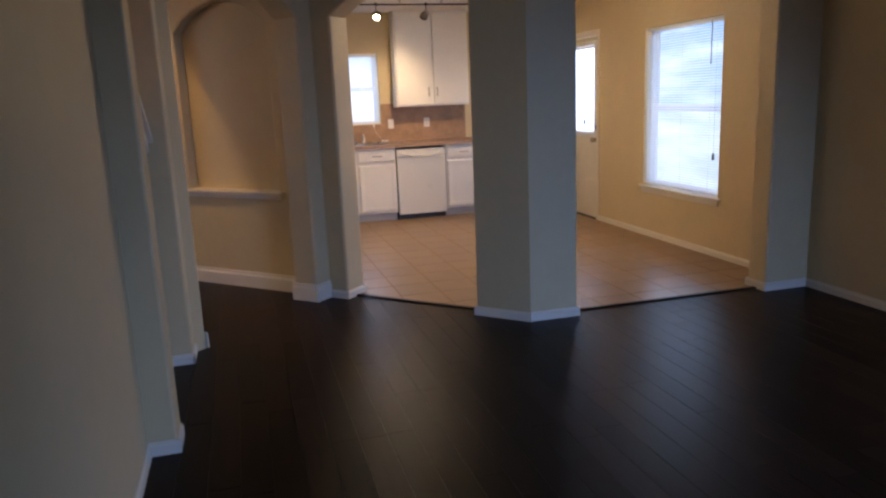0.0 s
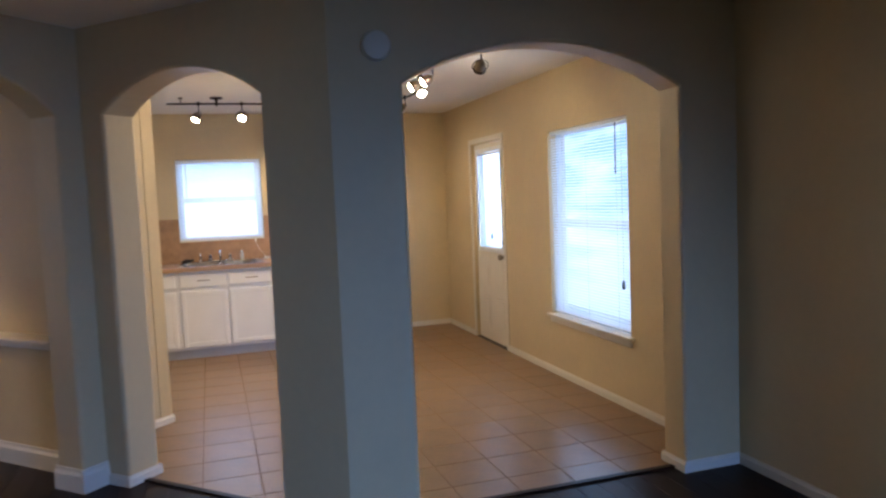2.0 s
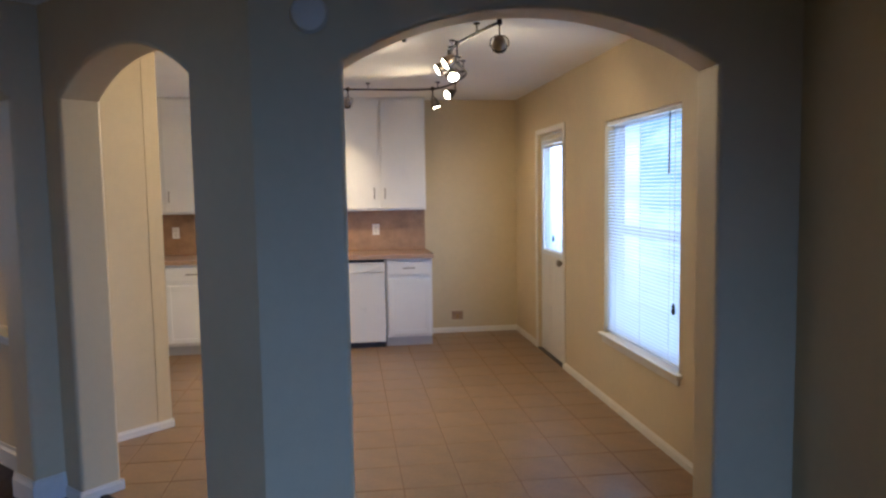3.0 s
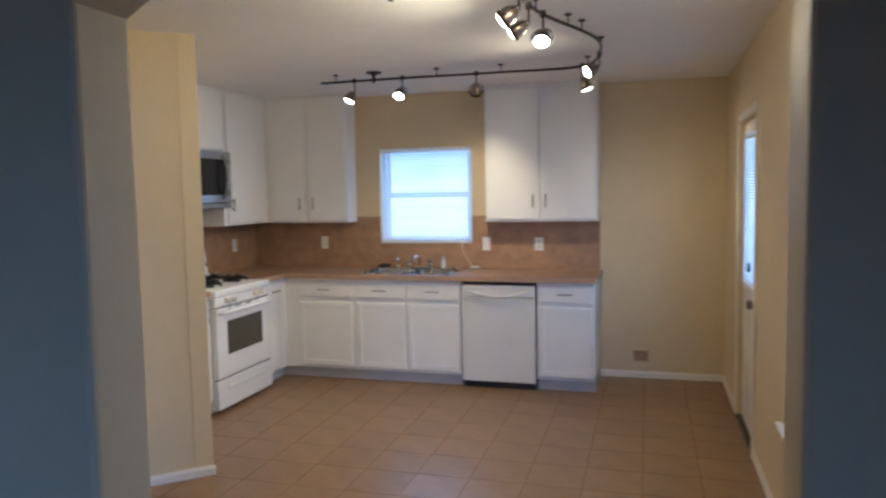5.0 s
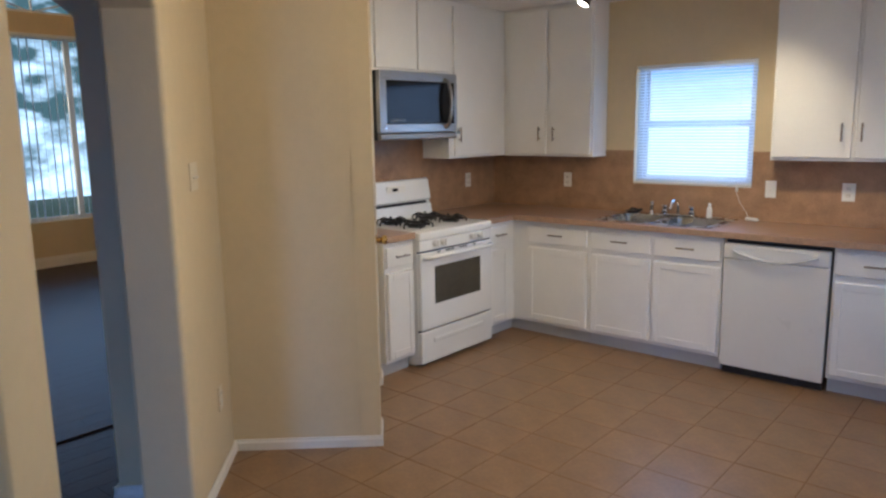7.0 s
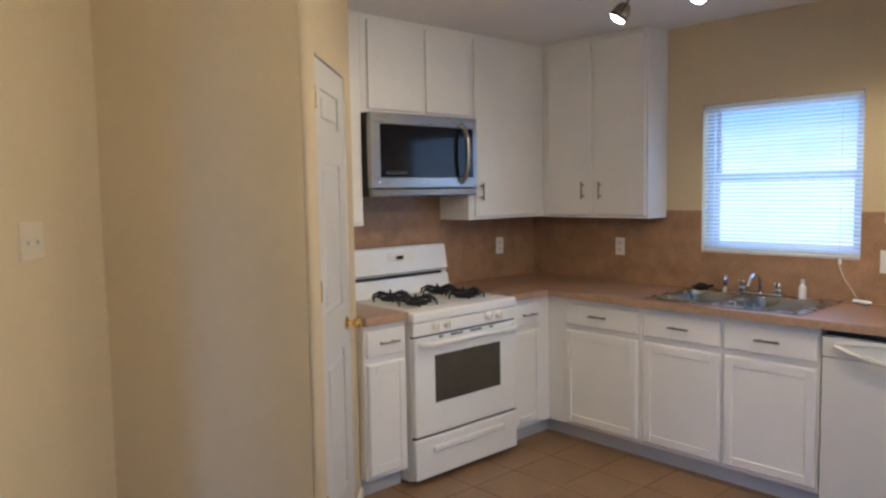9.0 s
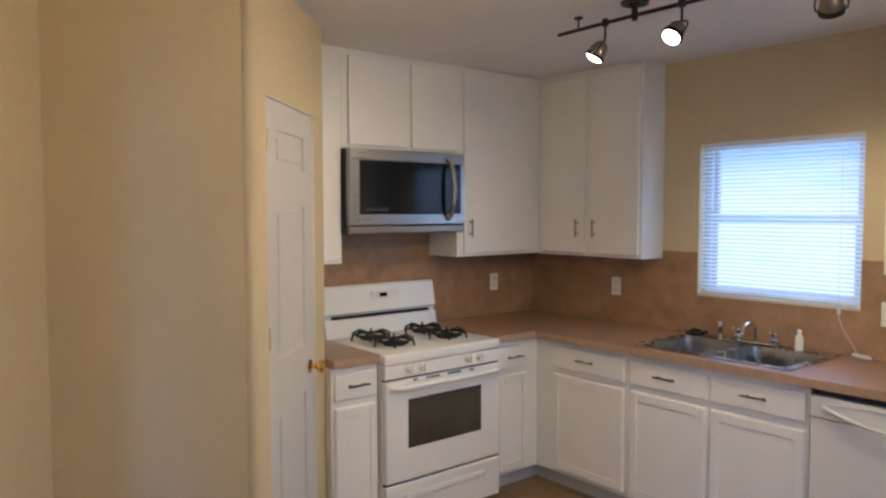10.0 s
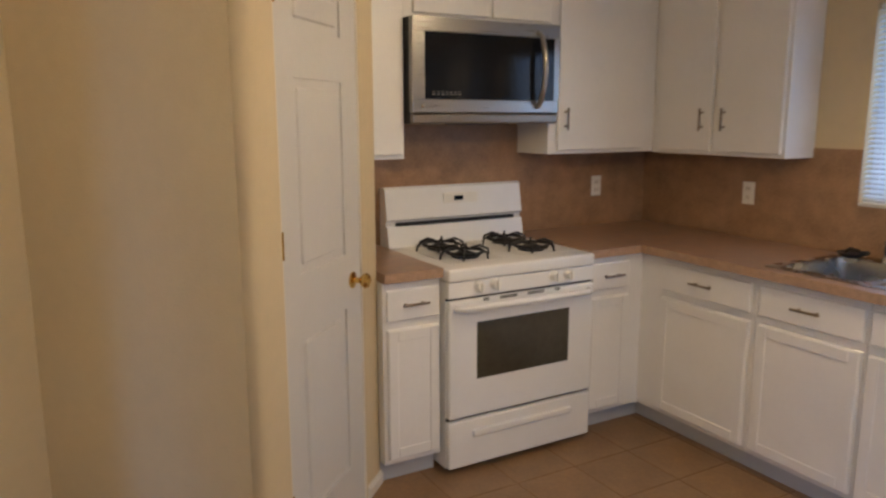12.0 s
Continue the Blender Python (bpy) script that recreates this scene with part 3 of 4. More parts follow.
rows = [(0.20, 0.83), (1.03, 1.64), (1.79, 1.93)]
leaf = panelled(pw, 2.04, rows, 0.115, 0.475)
part("leaf", leaf, DOOR, pd)
for a, b_ in rows:
    pan = joined(bm_box((0.115, 0.009, a), (0.475, 0.03, b_)), bm_box((0.142, 0.001, a + 0.027), (0.448, 0.012, b_ - 0.027), 0.007, 1))
    part("door_panel", pan, DOOR, pd)
kb = part("door_knob", moved(bm_lathe([(0.031, 0), (0.031, 0.006), (0.011, 0.012), (0.011, 0.032), (0.024, 0.042), (0.029, 0.056), (0.022, 0.068), (0.004, 0.073)], 20), Matrix.Rotation(radians(90), 4, "X")), BRASS, pd, "polished brass knob", True)
kb.location = (0.528, 0, 0.925)
for z in (0.25, 1.10, 1.84):
    part("hinge", bm_tube([(-0.002, -0.004, z), (-0.002, -0.004, z + 0.085)], 0.006, 8), BRASS, pd)
jamb_bits = [bm_box((0.228, 0.0, 0), (0.238, 0.10, 2.06)), bm_box((0.849, 0.0, 0), (0.859, 0.10, 2.06)), bm_box((0.238, 0.0, 2.055), (0.849, 0.10, 2.065))]
structure("trim_pantry_jamb", moved(joined(*jamb_bits), door_m @ Matrix.Translation((0, 0.002, 0))), TRIM, "white painted jamb of the pantry door", "trim")
structure("wall_pantry_inside", bm_box((-0.30, 6.9, 0), (-0.28, 7.2, H)), PAINT, "beige painted wall inside the pantry", "wall")

# ---- kitchen ----


def pull(parent, x, z, length, upright, y):
    """A slim bar pull on two posts."""
    d = Vector((0, 0, 1)) if upright else Vector((1, 0, 0))
    c = Vector((x, y, z))
    out = Vector((0, -0.028, 0))
    bm = joined(bm_tube([c + out - d * length / 2, c + out + d * length / 2], 0.0055, 8), *[bm_tube([c + d * s * length * 0.32, c + out + d * s * length * 0.32], 0.0045, 8) for s in (-1, 1)])
    part("pull", bm, NICKEL, parent, "slim satin nickel bar pull", True)


def base_cabinet(at, turn, x0, x1, front, label, left_end=False, right_end=False, depth=0.60, hollow=False):
    """A base unit from x0 to x1 with one drawer over one door across front = (a, b)."""
    c = root("base_cabinet", label, "cabinet", at, turn, "base cabinets")
    shell = joined(bm_box((x0, 0.0, 0.10), (x1, 0.02, 0.882)), bm_box((x0, 0.02, 0.10), (x1, depth, 0.70))) if hollow else bm_box((x0, 0.0, 0.10), (x1, depth, 0.882))
    part("body", shell, WHITE, c)
    part("toe_kick", joined(bm_box((x0 - (0.061 if left_end else 0), 0.060, 0.0), (x1 + (0.061 if right_end else 0), depth, 0.10))), KICK, c)
    a, b_ = front
    d = part("drawer_front", bm_box((a, -0.019, 0.722), (b_, -0.0005, 0.850), 0.005, 2), WHITE, c)
    pull(d, (a + b_) / 2, 0.79, min(0.12, (b_ - a) * 0.55), False, -0.019)
    bm = bm_box((a, -0.019, 0.125), (b_, -0.0005, 0.687), 0.005, 2)
    fr_ = 0.045
    rim = joined(bm_box((a + 0.004, -0.024, 0.130), (a + fr_, -0.018, 0.682), 0.002), bm_box((b_ - fr_, -0.024, 0.130), (b_ - 0.004, -0.018, 0.682), 0.002), bm_box((a + fr_, -0.024, 0.130), (b_ - fr_, -0.018, 0.130 + fr_), 0.002), bm_box((a + fr_, -0.024, 0.682 - fr_), (b_ - fr_, -0.018, 0.682), 0.002))
    part("frame_rim", rim, WHITE, part("door", bm, WHITE, c))
    return c


FY = 8.755
base_cabinet((0, FY, 0), 0, 0.262, 0.918, (0.405, 0.898), "white painted base cabinet in the counter's corner", True)
base_cabinet((0, FY, 0), 0, 0.92, 1.388, (0.942, 1.378), "white painted base cabinet below the sink", hollow=True)
base_cabinet((0, FY, 0), 0, 1.39, 1.852, (1.402, 1.843), "white painted base cabinet below the sink beside the dishwasher", hollow=True)
base_cabinet((0, FY, 0), 0, 2.478, 2.93, (2.492, 2.905), "white painted end cabinet beside the dishwasher")
FX = 0.262
base_cabinet((FX, 0, 0), 90, 7.34, 7.602, (7.352, 7.590), "narrow white painted base cabinet between pantry and stove")
base_cabinet((FX, 0, 0), 90, 8.395, FY - 0.001, (8.415, 8.650), "white painted base cabinet between stove and corner", False, True)


def upper_cabinet(at, turn, x0, x1, z0, z1, depth, doors, label, pulls):
    c = root("wall_cabinet", label, "cabinet", at, turn, "wall cabinets")
    c.location.z = z0
    part("body", bm_box((x0, 0, 0), (x1, depth, z1 - z0)), WHITE, c)
    for (a, b_), px in zip(doors, pulls):
        d = part("door", bm_box((a, -0.019, 0.018), (b_, -0.0005, z1 - z0 - 0.03), 0.006, 2), WHITE, c)
        if px is not None:
            pull(d, px, 0.175, 0.11, True, -0.019)
    return c


UY = 9.145
upper_cabinet((0, UY, 0), 0, 1.985, 2.925, 1.345, H, BACK_Y - UY, [(2.0, 2.447), (2.468, 2.913)], "white painted two-door wall cabinet beside the sink window", (2.395, 2.502))
upper_cabinet((0, UY, 0), 0, -0.098, 0.712, 1.345, H, BACK_Y - UY, [(-0.045, 0.302), (0.334, 0.698)], "white painted two-door wall cabinet in the corner", (0.252, 0.385))
UX = -0.10
upper_cabinet((UX, 0, 0), 90, 8.425, UY, 1.35, H, UX - STOVE_X, [(8.475, 9.055)], "tall white painted wall cabinet beside the microwave", (8.515,))
upper_cabinet((UX, 0, 0), 90, 7.625, 8.423, 1.965, H, UX - STOVE_X, [(7.665, 8.055), (8.082, 8.415)], "short white painted wall cabinet above the microwave", (None, None))
upper_cabinet((UX, 0, 0), 90, 7.34, 7.623, 1.35, H, UX - STOVE_X, [(7.355, 7.608)], "narrow white painted wall cabinet beside the pantry", (None,))

# worktop: one sheet with a cut for the sink, and a short piece beside the pantry
CT = 0.922
SX0, SX1, SY0, SY1 = 0.955, 1.73, 8.80, 9.30


def worktop_main():
    w_ = root("worktop", "brown speckled laminate worktop with a lighter edge along the sink wall", "countertop", (0, 0, CT - 0.04))
    bm = joined(
        bm_box((STOVE_X, 8.392, 0), (0.288, 8.714, 0.04)),
        bm_box((STOVE_X, 8.714, 0), (SX0, BACK_Y, 0.04)), bm_box((SX1, 8.714, 0), (2.945, BACK_Y, 0.04)),
        bm_box((SX0, 8.714, 0), (SX1, SY0, 0.04)), bm_box((SX0, SY1, 0), (SX1, BACK_Y, 0.04)))
    bmesh.ops.remove_doubles(bm, verts=bm.verts, dist=0.0001)
    part("top", bm, LAMINATE, w_)
    part("front_edge", bm_box((0.292, 8.710, 0.001), (2.945, 8.7138, 0.0392), 0.001), EDGE, w_)
    part("front_edge", bm_box((0.2882, 8.392, 0.001), (0.292, 8.7138, 0.0392), 0.001), EDGE, w_)
    return w_


worktop_main()
w_ = root("worktop", "short brown laminate worktop between pantry and stove", "countertop", (0, 0, CT - 0.04))
part("top", bm_box((STOVE_X, 7.338, 0), (0.288, 7.604, 0.04)), LAMINATE, w_)
part("front_edge", bm_box((0.2882, 7.338, 0.001), (0.292, 7.604, 0.0392), 0.001), EDGE, w_)
ST = 1.39
structure("trim_backsplash", joined(
    bm_box((STOVE_X + 0.006, BACK_Y - 0.006, CT), (0.945, BACK_Y, ST)), bm_box((0.945, BACK_Y - 0.006, CT), (1.815, BACK_Y, 1.142)), bm_box((1.815, BACK_Y - 0.006, CT), (2.93, BACK_Y, ST)),
    bm_box((STOVE_X, 7.338, CT), (STOVE_X + 0.006, BACK_Y, 1.50))), SPLASH, "brown laminate backsplash above the worktop", "backsplash")


def stove():
    s = root("gas_stove", "white freestanding gas stove with black grates and an oven window", "stove", (0.312, 7.609, 0), 90)
    w, d = 0.780, 0.66
    part("body", joined(bm_box((0.004, 0.022, 0.03), (w - 0.004, d, 0.86)), bm_box((0.03, 0.08, 0.0), (w - 0.03, d - 0.05, 0.03))), ENAMEL, s)
    top = bm_box((0, -0.012, 0.862), (w, d - 0.07, 0.918), 0.012, 3)
    part("cooktop", top, ENAMEL, s, "", True)
    part("burner_well", joined(bm_box((0.07, 0.09, 0.9185), (0.345, 0.54, 0.920)), bm_box((0.435, 0.09, 0.9185), (0.71, 0.54, 0.920))), ENAMEL, s)
    part("control_panel", bm_box((0.003, -0.006, 0.792), (w - 0.003, 0.03, 0.860), 0.004, 2), ENAMEL, s)
    knob = mesh_of("knob", moved(joined(bm_lathe([(0.026, 0), (0.026, 0.004), (0.022, 0.006), (0.021, 0.020), (0.018, 0.028), (0.004, 0.029)], 18), bm_box((-0.005, -0.021, 0.024), (0.005, 0.021, 0.040), 0.002)), Matrix.Rotation(radians(90), 4, "X")), PLATE, True)
    for x in (0.15, 0.229, 0.545, 0.625):
        k = new("knob", knob)
        k.parent, k.location = s, (x, -0.006, 0.835)
    door = part("oven_door", bm_box((0.006, -0.012, 0.262), (w - 0.006, 0.022, 0.782), 0.008, 2), ENAMEL, s)
    part("oven_window", bm_box((0.140, -0.0145, 0.428), (0.635, -0.0115, 0.680), 0.001), OVENGLASS, door, "dark oven window")
    hpts = [(0.035, -0.012, 0.752), (0.045, -0.038, 0.752), (0.075, -0.052, 0.752), (0.39, -0.056, 0.752), (w - 0.075, -0.052, 0.752), (w - 0.045, -0.038, 0.752), (w - 0.035, -0.012, 0.752)]
    part("handle", bm_tube(hpts, 0.014, 10), ENAMEL, door, "", True)
    for x, wd in ((0.185, 0.03), (0.30, 0.09), (0.445, 0.09), (0.565, 0.03)):
        part("vent_slot", joined(*[bm_box((x - wd / 2, -0.0135, 0.768 + 0.005 * i), (x + wd / 2, -0.0115, 0.771 + 0.005 * i)) for i in range(3)]), BLACK, door)
    part("seam", bm_box((0.004, 0.010, 0.782), (w - 0.004, 0.022, 0.792)), BLACK, s)
    part("seam", bm_box((0.004, 0.010, 0.250), (w - 0.004, 0.022, 0.262)), BLACK, s)
    drawer = part("drawer", bm_box((0.004, -0.012, 0.035), (w - 0.004, 0.022, 0.250), 0.008, 2), ENAMEL, s)
    part("grip", bm_box((0.12, -0.021, 0.165), (0.66, -0.010, 0.200), 0.008, 3), ENAMEL, drawer)
    guard = bm_prism([(0.555, 0.918), (0.60, 0.918), (0.655, 0.918), (0.655, 1.195), (0.615, 1.205), (0.600, 1.195), (0.575, 1.05), (0.590, 1.04), (0.592, 1.02), (0.575, 1.015)], 0, w)
    guard = moved(guard, Matrix(((0, 0, 1, 0), (1, 0, 0, 0), (0, 1, 0, 0), (0, 0, 0, 1))))
    part("backguard", guard, ENAMEL, s)
    part("slot", bm_box((0.05, 0.577, 1.019), (w - 0.05, 0.60, 1.036)), BLACK, s)
    clk = part("clock", bm_box((0.375, 0.578, 1.128), (0.425, 0.60, 1.150), 0.001), BLACKGLASS, s, "small black clock display")
    panel = part("touch_panel", bm_box((0.315, 0.5845, 1.085), (0.515, 0.5999, 1.165), 0.002), PLATE, s)
    for m_ in (clk, panel):
        m_.location = (0, 0.0015, 0)
    for gx in (0.07, 0.435):
        g2 = new("burner_grate")
        g2.parent, g2.location = s, (gx, 0.09, 0.92)
        gw, gd, gz = 0.275, 0.45, 0.026
        bars = [bm_tube([(gw / 2, gd * 0.25 - 0.118, gz), (gw / 2, gd * 0.75 + 0.118, gz)], 0.007, 6)]
        for cy in (gd * 0.25, gd * 0.75):
            for k in range(6):
                an = k * math.pi / 3
                c_, s_ = math.cos(an), math.sin(an)
                foot = Vector((gw / 2 + 0.126 * c_, cy + 0.108 * s_, 0.0))
                out_ = Vector((gw / 2 + 0.122 * c_, cy + 0.104 * s_, gz))
                near = Vector((gw / 2 + 0.030 * c_, cy + 0.030 * s_, gz + 0.012))
                bars.append(bm_tube([foot, out_, (out_ + near) / 2 + Vector((0, 0, 0.014)), near], 0.0055, 6))
            ring = [(gw / 2 + 0.084 * math.cos(2 * math.pi * k / 20), cy + 0.076 * math.sin(2 * math.pi * k / 20), gz - 0.002) for k in range(20)]
            bars.append(bm_tube(ring, 0.0075, 6, True))
        part("grate", joined(*bars), IRON, g2, "black cast-iron grate", True)
        for cy in (gd * 0.25, gd * 0.75):
            cap_ = part("burner_cap", bm_lathe([(0.062, 0), (0.062, 0.006), (0.042, 0.010), (0.042, 0.020), (0.034, 0.024), (0.002, 0.025)], 20), IRON, g2, "", True)
            cap_.location = (gw / 2, cy, 0)
    return s


stove()


def microwave():
    m = root("microwave", "stainless steel over-range microwave with a black glass door", "microwave", (-0.024, 7.627, 1.505), 90)
    w, d, h = 0.795, 0.345, 0.458
    part("body", bm_box((0.004, 0.03, 0.0), (w - 0.004, d, h), 0.003), BLACK, m, "black casing")
    part("grille", bm_box((0.002, -0.004, 0.0), (w - 0.002, 0.03, 0.045), 0.008, 2), NICKEL, m)
    door = part("door", joined(bm_box((0, -0.006, 0.048), (w, 0.03, 0.108), 0.004, 2), bm_box((0, -0.006, 0.395), (w, 0.03, h), 0.004, 2), bm_box((0, -0.006, 0.108), (0.06, 0.03, 0.395)), bm_box((w - 0.03, -0.006, 0.108), (w, 0.03, 0.395))), STEEL, m)
    part("door_glass", bm_box((0.06, -0.004, 0.108), (0.64, 0.02, 0.395)), BLACKGLASS, door, "black door glass")
    part("control_glass", bm_box((0.6405, -0.004, 0.108), (w - 0.03, 0.02, 0.395)), BLACKGLASS, m)
    pts = [(0.665, -0.006, 0.075), (0.667, -0.034, 0.10), (0.672, -0.052, 0.17), (0.675, -0.058, 0.25), (0.672, -0.052, 0.33), (0.667, -0.034, 0.40), (0.665, -0.006, 0.42)]
    hb = bm_tube(pts, 0.013, 10)
    part("handle", hb, STEEL, door, "curved steel handle", True)
    part("badge", moved(bm_lathe([(0.008, 0), (0.008, 0.002), (0.001, 0.0025)], 14), Matrix.Translation((0.05, -0.006, 0.078)) @ Matrix.Rotation(radians(90), 4, "X")), CHROME, door)
    bars = [bm_box((0.10 + 0.022 * i, -0.0046, 0.127), (0.113 + 0.022 * i, -0.004, 0.131)) for i in range(7)]
    bars += [bm_box((0.10 + 0.022 * i, -0.0046, 0.138), (0.109 + 0.022 * i, -0.004, 0.141)) for i in range(7)]
    part("button_marks", joined(*bars), NICKEL, door)
    part("vent_light", bm_box((0.25, 0.06, -0.004), (0.55, 0.16, 0.0)), BLACK, m)
    return m


microwave()


def dishwasher():
    d = root("dishwasher", "off-white built-in dishwasher with a bowed handle", "dishwasher", (1.862, 8.735, 0), 0)
    w = 0.606
    part("body", bm_box((0.006, 0.03, 0.08), (w - 0.006, 0.60, 0.868)), BLACK, d, "dark casing")
    part("door", bm_box((0.003, -0.006, 0.066), (w - 0.003, 0.03, 0.755), 0.006, 2), BISQUE, d)
    part("control_panel", bm_box((0.003, -0.010, 0.758), (w - 0.003, 0.03, 0.852), 0.007, 2), BISQUE, d)
    n = 14
    pts = [(0.06 + (w - 0.12) * i / n, -0.022 - 0.012 * math.sin(math.pi * i / n), 0.812 - 0.050 * math.sin(math.pi * i / n)) for i in range(n + 1)]
    part("handle", bm_tube(pts, 0.010, 8), BISQUE, d, "bowed handle", True)
    part("lip", bm_tube([(x, -0.012, 0.822 + (0.812 - z) * 0.25) for x, y, z in pts], 0.004, 6), BISQUE, d, "", True)
    part("toe_panel", bm_box((0.01, 0.05, 0.0), (w - 0.01, 0.08, 0.098)), BLACK, d, "black recessed toe panel")
    return d


dishwasher()


def sink():
    """A drop-in double bowl: rim, two open bowls with their drains."""
    s = root("kitchen_sink", "stainless steel double-bowl sink set in the worktop", "sink", (0, 0, CT))
    x0, x1, y0, y1 = 0.925, 1.755, 8.775, 9.325
    mid = (x0 + x1) / 2
    bowls = [(x0 + 0.04, mid - 0.016), (mid + 0.016, x1 - 0.04)]
    ya, yb = y0 + 0.04, y1 - 0.10
    z0, z1 = 0.001, 0.006
    rim = joined(bm_box((x0, y0, z0), (x1, ya, z1), 0.002), bm_box((x0, yb, z0), (x1, y1, z1), 0.002), bm_box((x0, ya, z0), (bowls[0][0], yb, z1)), bm_box((bowls[0][1], ya, z0), (bowls[1][0], yb, z1)), bm_box((bowls[1][1], ya, z0), (x1, yb, z1)))
    part("rim", rim, SINKSTEEL, s)
    for a, b_ in bowls:
        bm = bmesh.new()
        rings = []
        for inset, z in ((0, 0.005), (0.004, -0.01), (0.012, -0.14), (0.035, -0.165)):
            ring = []
            r = 0.045
            for cx, cy, a0 in ((b_ - r, yb - r, 0), (a + r, yb - r, 90), (a + r, ya + r, 180), (b_ - r, ya + r, 270)):
                for k in range(5):
                    an = radians(a0 + 22.5 * k)
                    ring.append(bm.verts.new((cx + (r - inset) * math.cos(an), cy + (r - inset) * math.sin(an), z)))
            rings.append(ring)
        n = len(rings[0])
        for A, C in zip(rings, rings[1:]):
            for k in range(n):
                bm.faces.new((A[k], A[(k + 1) % n], C[(k + 1) % n], C[k]))
        bm.faces.new(rings[-1])
        # the rim's corners
        bmesh.ops.recalc_face_normals(bm, faces=bm.faces)
        part("bowl", bm, SINKSTEEL, s, "", True)
        for cx, sx in ((a, 1), (b_, -1)):
            for cy, sy in ((ya, 1), (yb, -1)):
                part("corner_fillet", bm_prism([(cx, cy), (cx + sx * 0.045, cy), (cx + sx * 0.02, cy + sy * 0.008), (cx + sx * 0.008, cy + sy * 0.02), (cx, cy + sy * 0.045)], 0.0055, 0.0062), SINKSTEEL, s)
        dn = part("drain", bm_lathe([(0.045, -0.1645), (0.045, -0.162), (0.03, -0.163), (0.003, -0.163)], 18), CHROME, s, "", True)
        dn.location = ((a + b_) / 2, (ya + yb) / 2, 0)
    return s


sink()


def faucet():
    f = root("faucet", "chrome two-handle kitchen faucet at the back of the sink", "faucet", (1.34, 9.275, CT + 0.006))
    part("deck_plate", bm_box((-0.13, -0.03, 0), (0.13, 0.03, 0.014), 0.006, 2), CHROME, f, "", True)
    pts = [(0, 0, 0.01), (0, 0, 0.065)]
    pts += [(0, -0.07 + 0.07 * math.cos(math.pi * i / 10), 0.065 + 0.05 * math.sin(math.pi * i / 10)) for i in range(1, 9)]
    pts += [(0, -0.145, 0.06)]
    part("spout", bm_tube(pts, 0.0105, 10), CHROME, f, "", True)
    for x in (-0.10, 0.10):
        h = part("handle", joined(bm_lathe([(0.022, 0.01), (0.024, 0.03), (0.015, 0.042), (0.018, 0.062), (0.012, 0.072), (0.002, 0.074)], 14), bm_tube([(0, 0, 0.062), (0, -0.045, 0.074)], 0.006, 8)), CHROME, f, "", True)
        h.location = (x, 0, 0)
    return f


faucet()
sp = root("side_sprayer", "chrome side sprayer standing in the sink deck", "sprayer", (1.14, 9.275, CT + 0.006))
part("base", bm_lathe([(0.022, 0), (0.020, 0.012), (0.013, 0.022), (0.012, 0.03)], 14), CHROME, sp, "", True)
part("head", bm_lathe([(0.012, 0.03), (0.014, 0.06), (0.017, 0.085), (0.012, 0.095), (0.002, 0.097)], 14), CHROME, sp, "", True)
sd = root("soap_bottle", "small white soap bottle with a pale cap behind the sink", "bottle", (1.565, 9.275, CT + 0.006))
part("bottle", bm_lathe([(0.018, 0), (0.019, 0.004), (0.019, 0.062), (0.012, 0.074), (0.008, 0.078)], 16), PLATE, sd, "", True)
part("cap", bm_lathe([(0.011, 0.078), (0.011, 0.098), (0.006, 0.104), (0.002, 0.105)], 12), ENAMEL, sd, "", True)
bp_ = root("black_strainer", "black rubber strainer lying on the sink deck", "strainer", (1.00, 9.255, CT + 0.006))
part("bowl", bm_lathe([(0.03, 0), (0.055, 0.012), (0.062, 0.022), (0.05, 0.018), (0.02, 0.008)], 18), BLACK, bp_, "", True)
part("tab", joined(bm_tube([(-0.03, 0, 0.02), (-0.01, 0, 0.036), (0.03, 0, 0.03)], 0.008, 8), bm_tube([(0.03, 0.02, 0.02), (0.07, 0.0, 0.028)], 0.010, 8)), BLACK, bp_, "", True)
# loose cord with its pull below the sink window, and a white tube on the worktop
cd = root("blind_cord", "thin white blind cord hanging below the sink window", "cord", (1.72, BACK_Y - 0.012, CT))
part("knob", bm_lathe([(0.004, 0.19), (0.009, 0.196), (0.009, 0.215), (0.003, 0.222)], 10), PLATE, cd, "", True)
part("string", bm_tube([(0, 0, 0.24), (0.0, 0, 0.18), (0.025, -0.004, 0.12), (0.07, -0.012, 0.06), (0.10, -0.02, 0.012)], 0.0016, 5), PLATE, cd, "", True)
tb = root("white_tube", "small white tube lying on the worktop by the wall", "tube", (1.845, 9.305, CT))
part("tube_body", moved(bm_lathe([(0.006, -0.05), (0.012, -0.045), (0.012, 0.035), (0.007, 0.05)], 12), Matrix.Translation((0, 0, 0.012)) @ Matrix.Rotation(radians(90), 4, "Y") @ Matrix.Rotation(radians(20), 4, "X")), ENAMEL, tb, "", True)


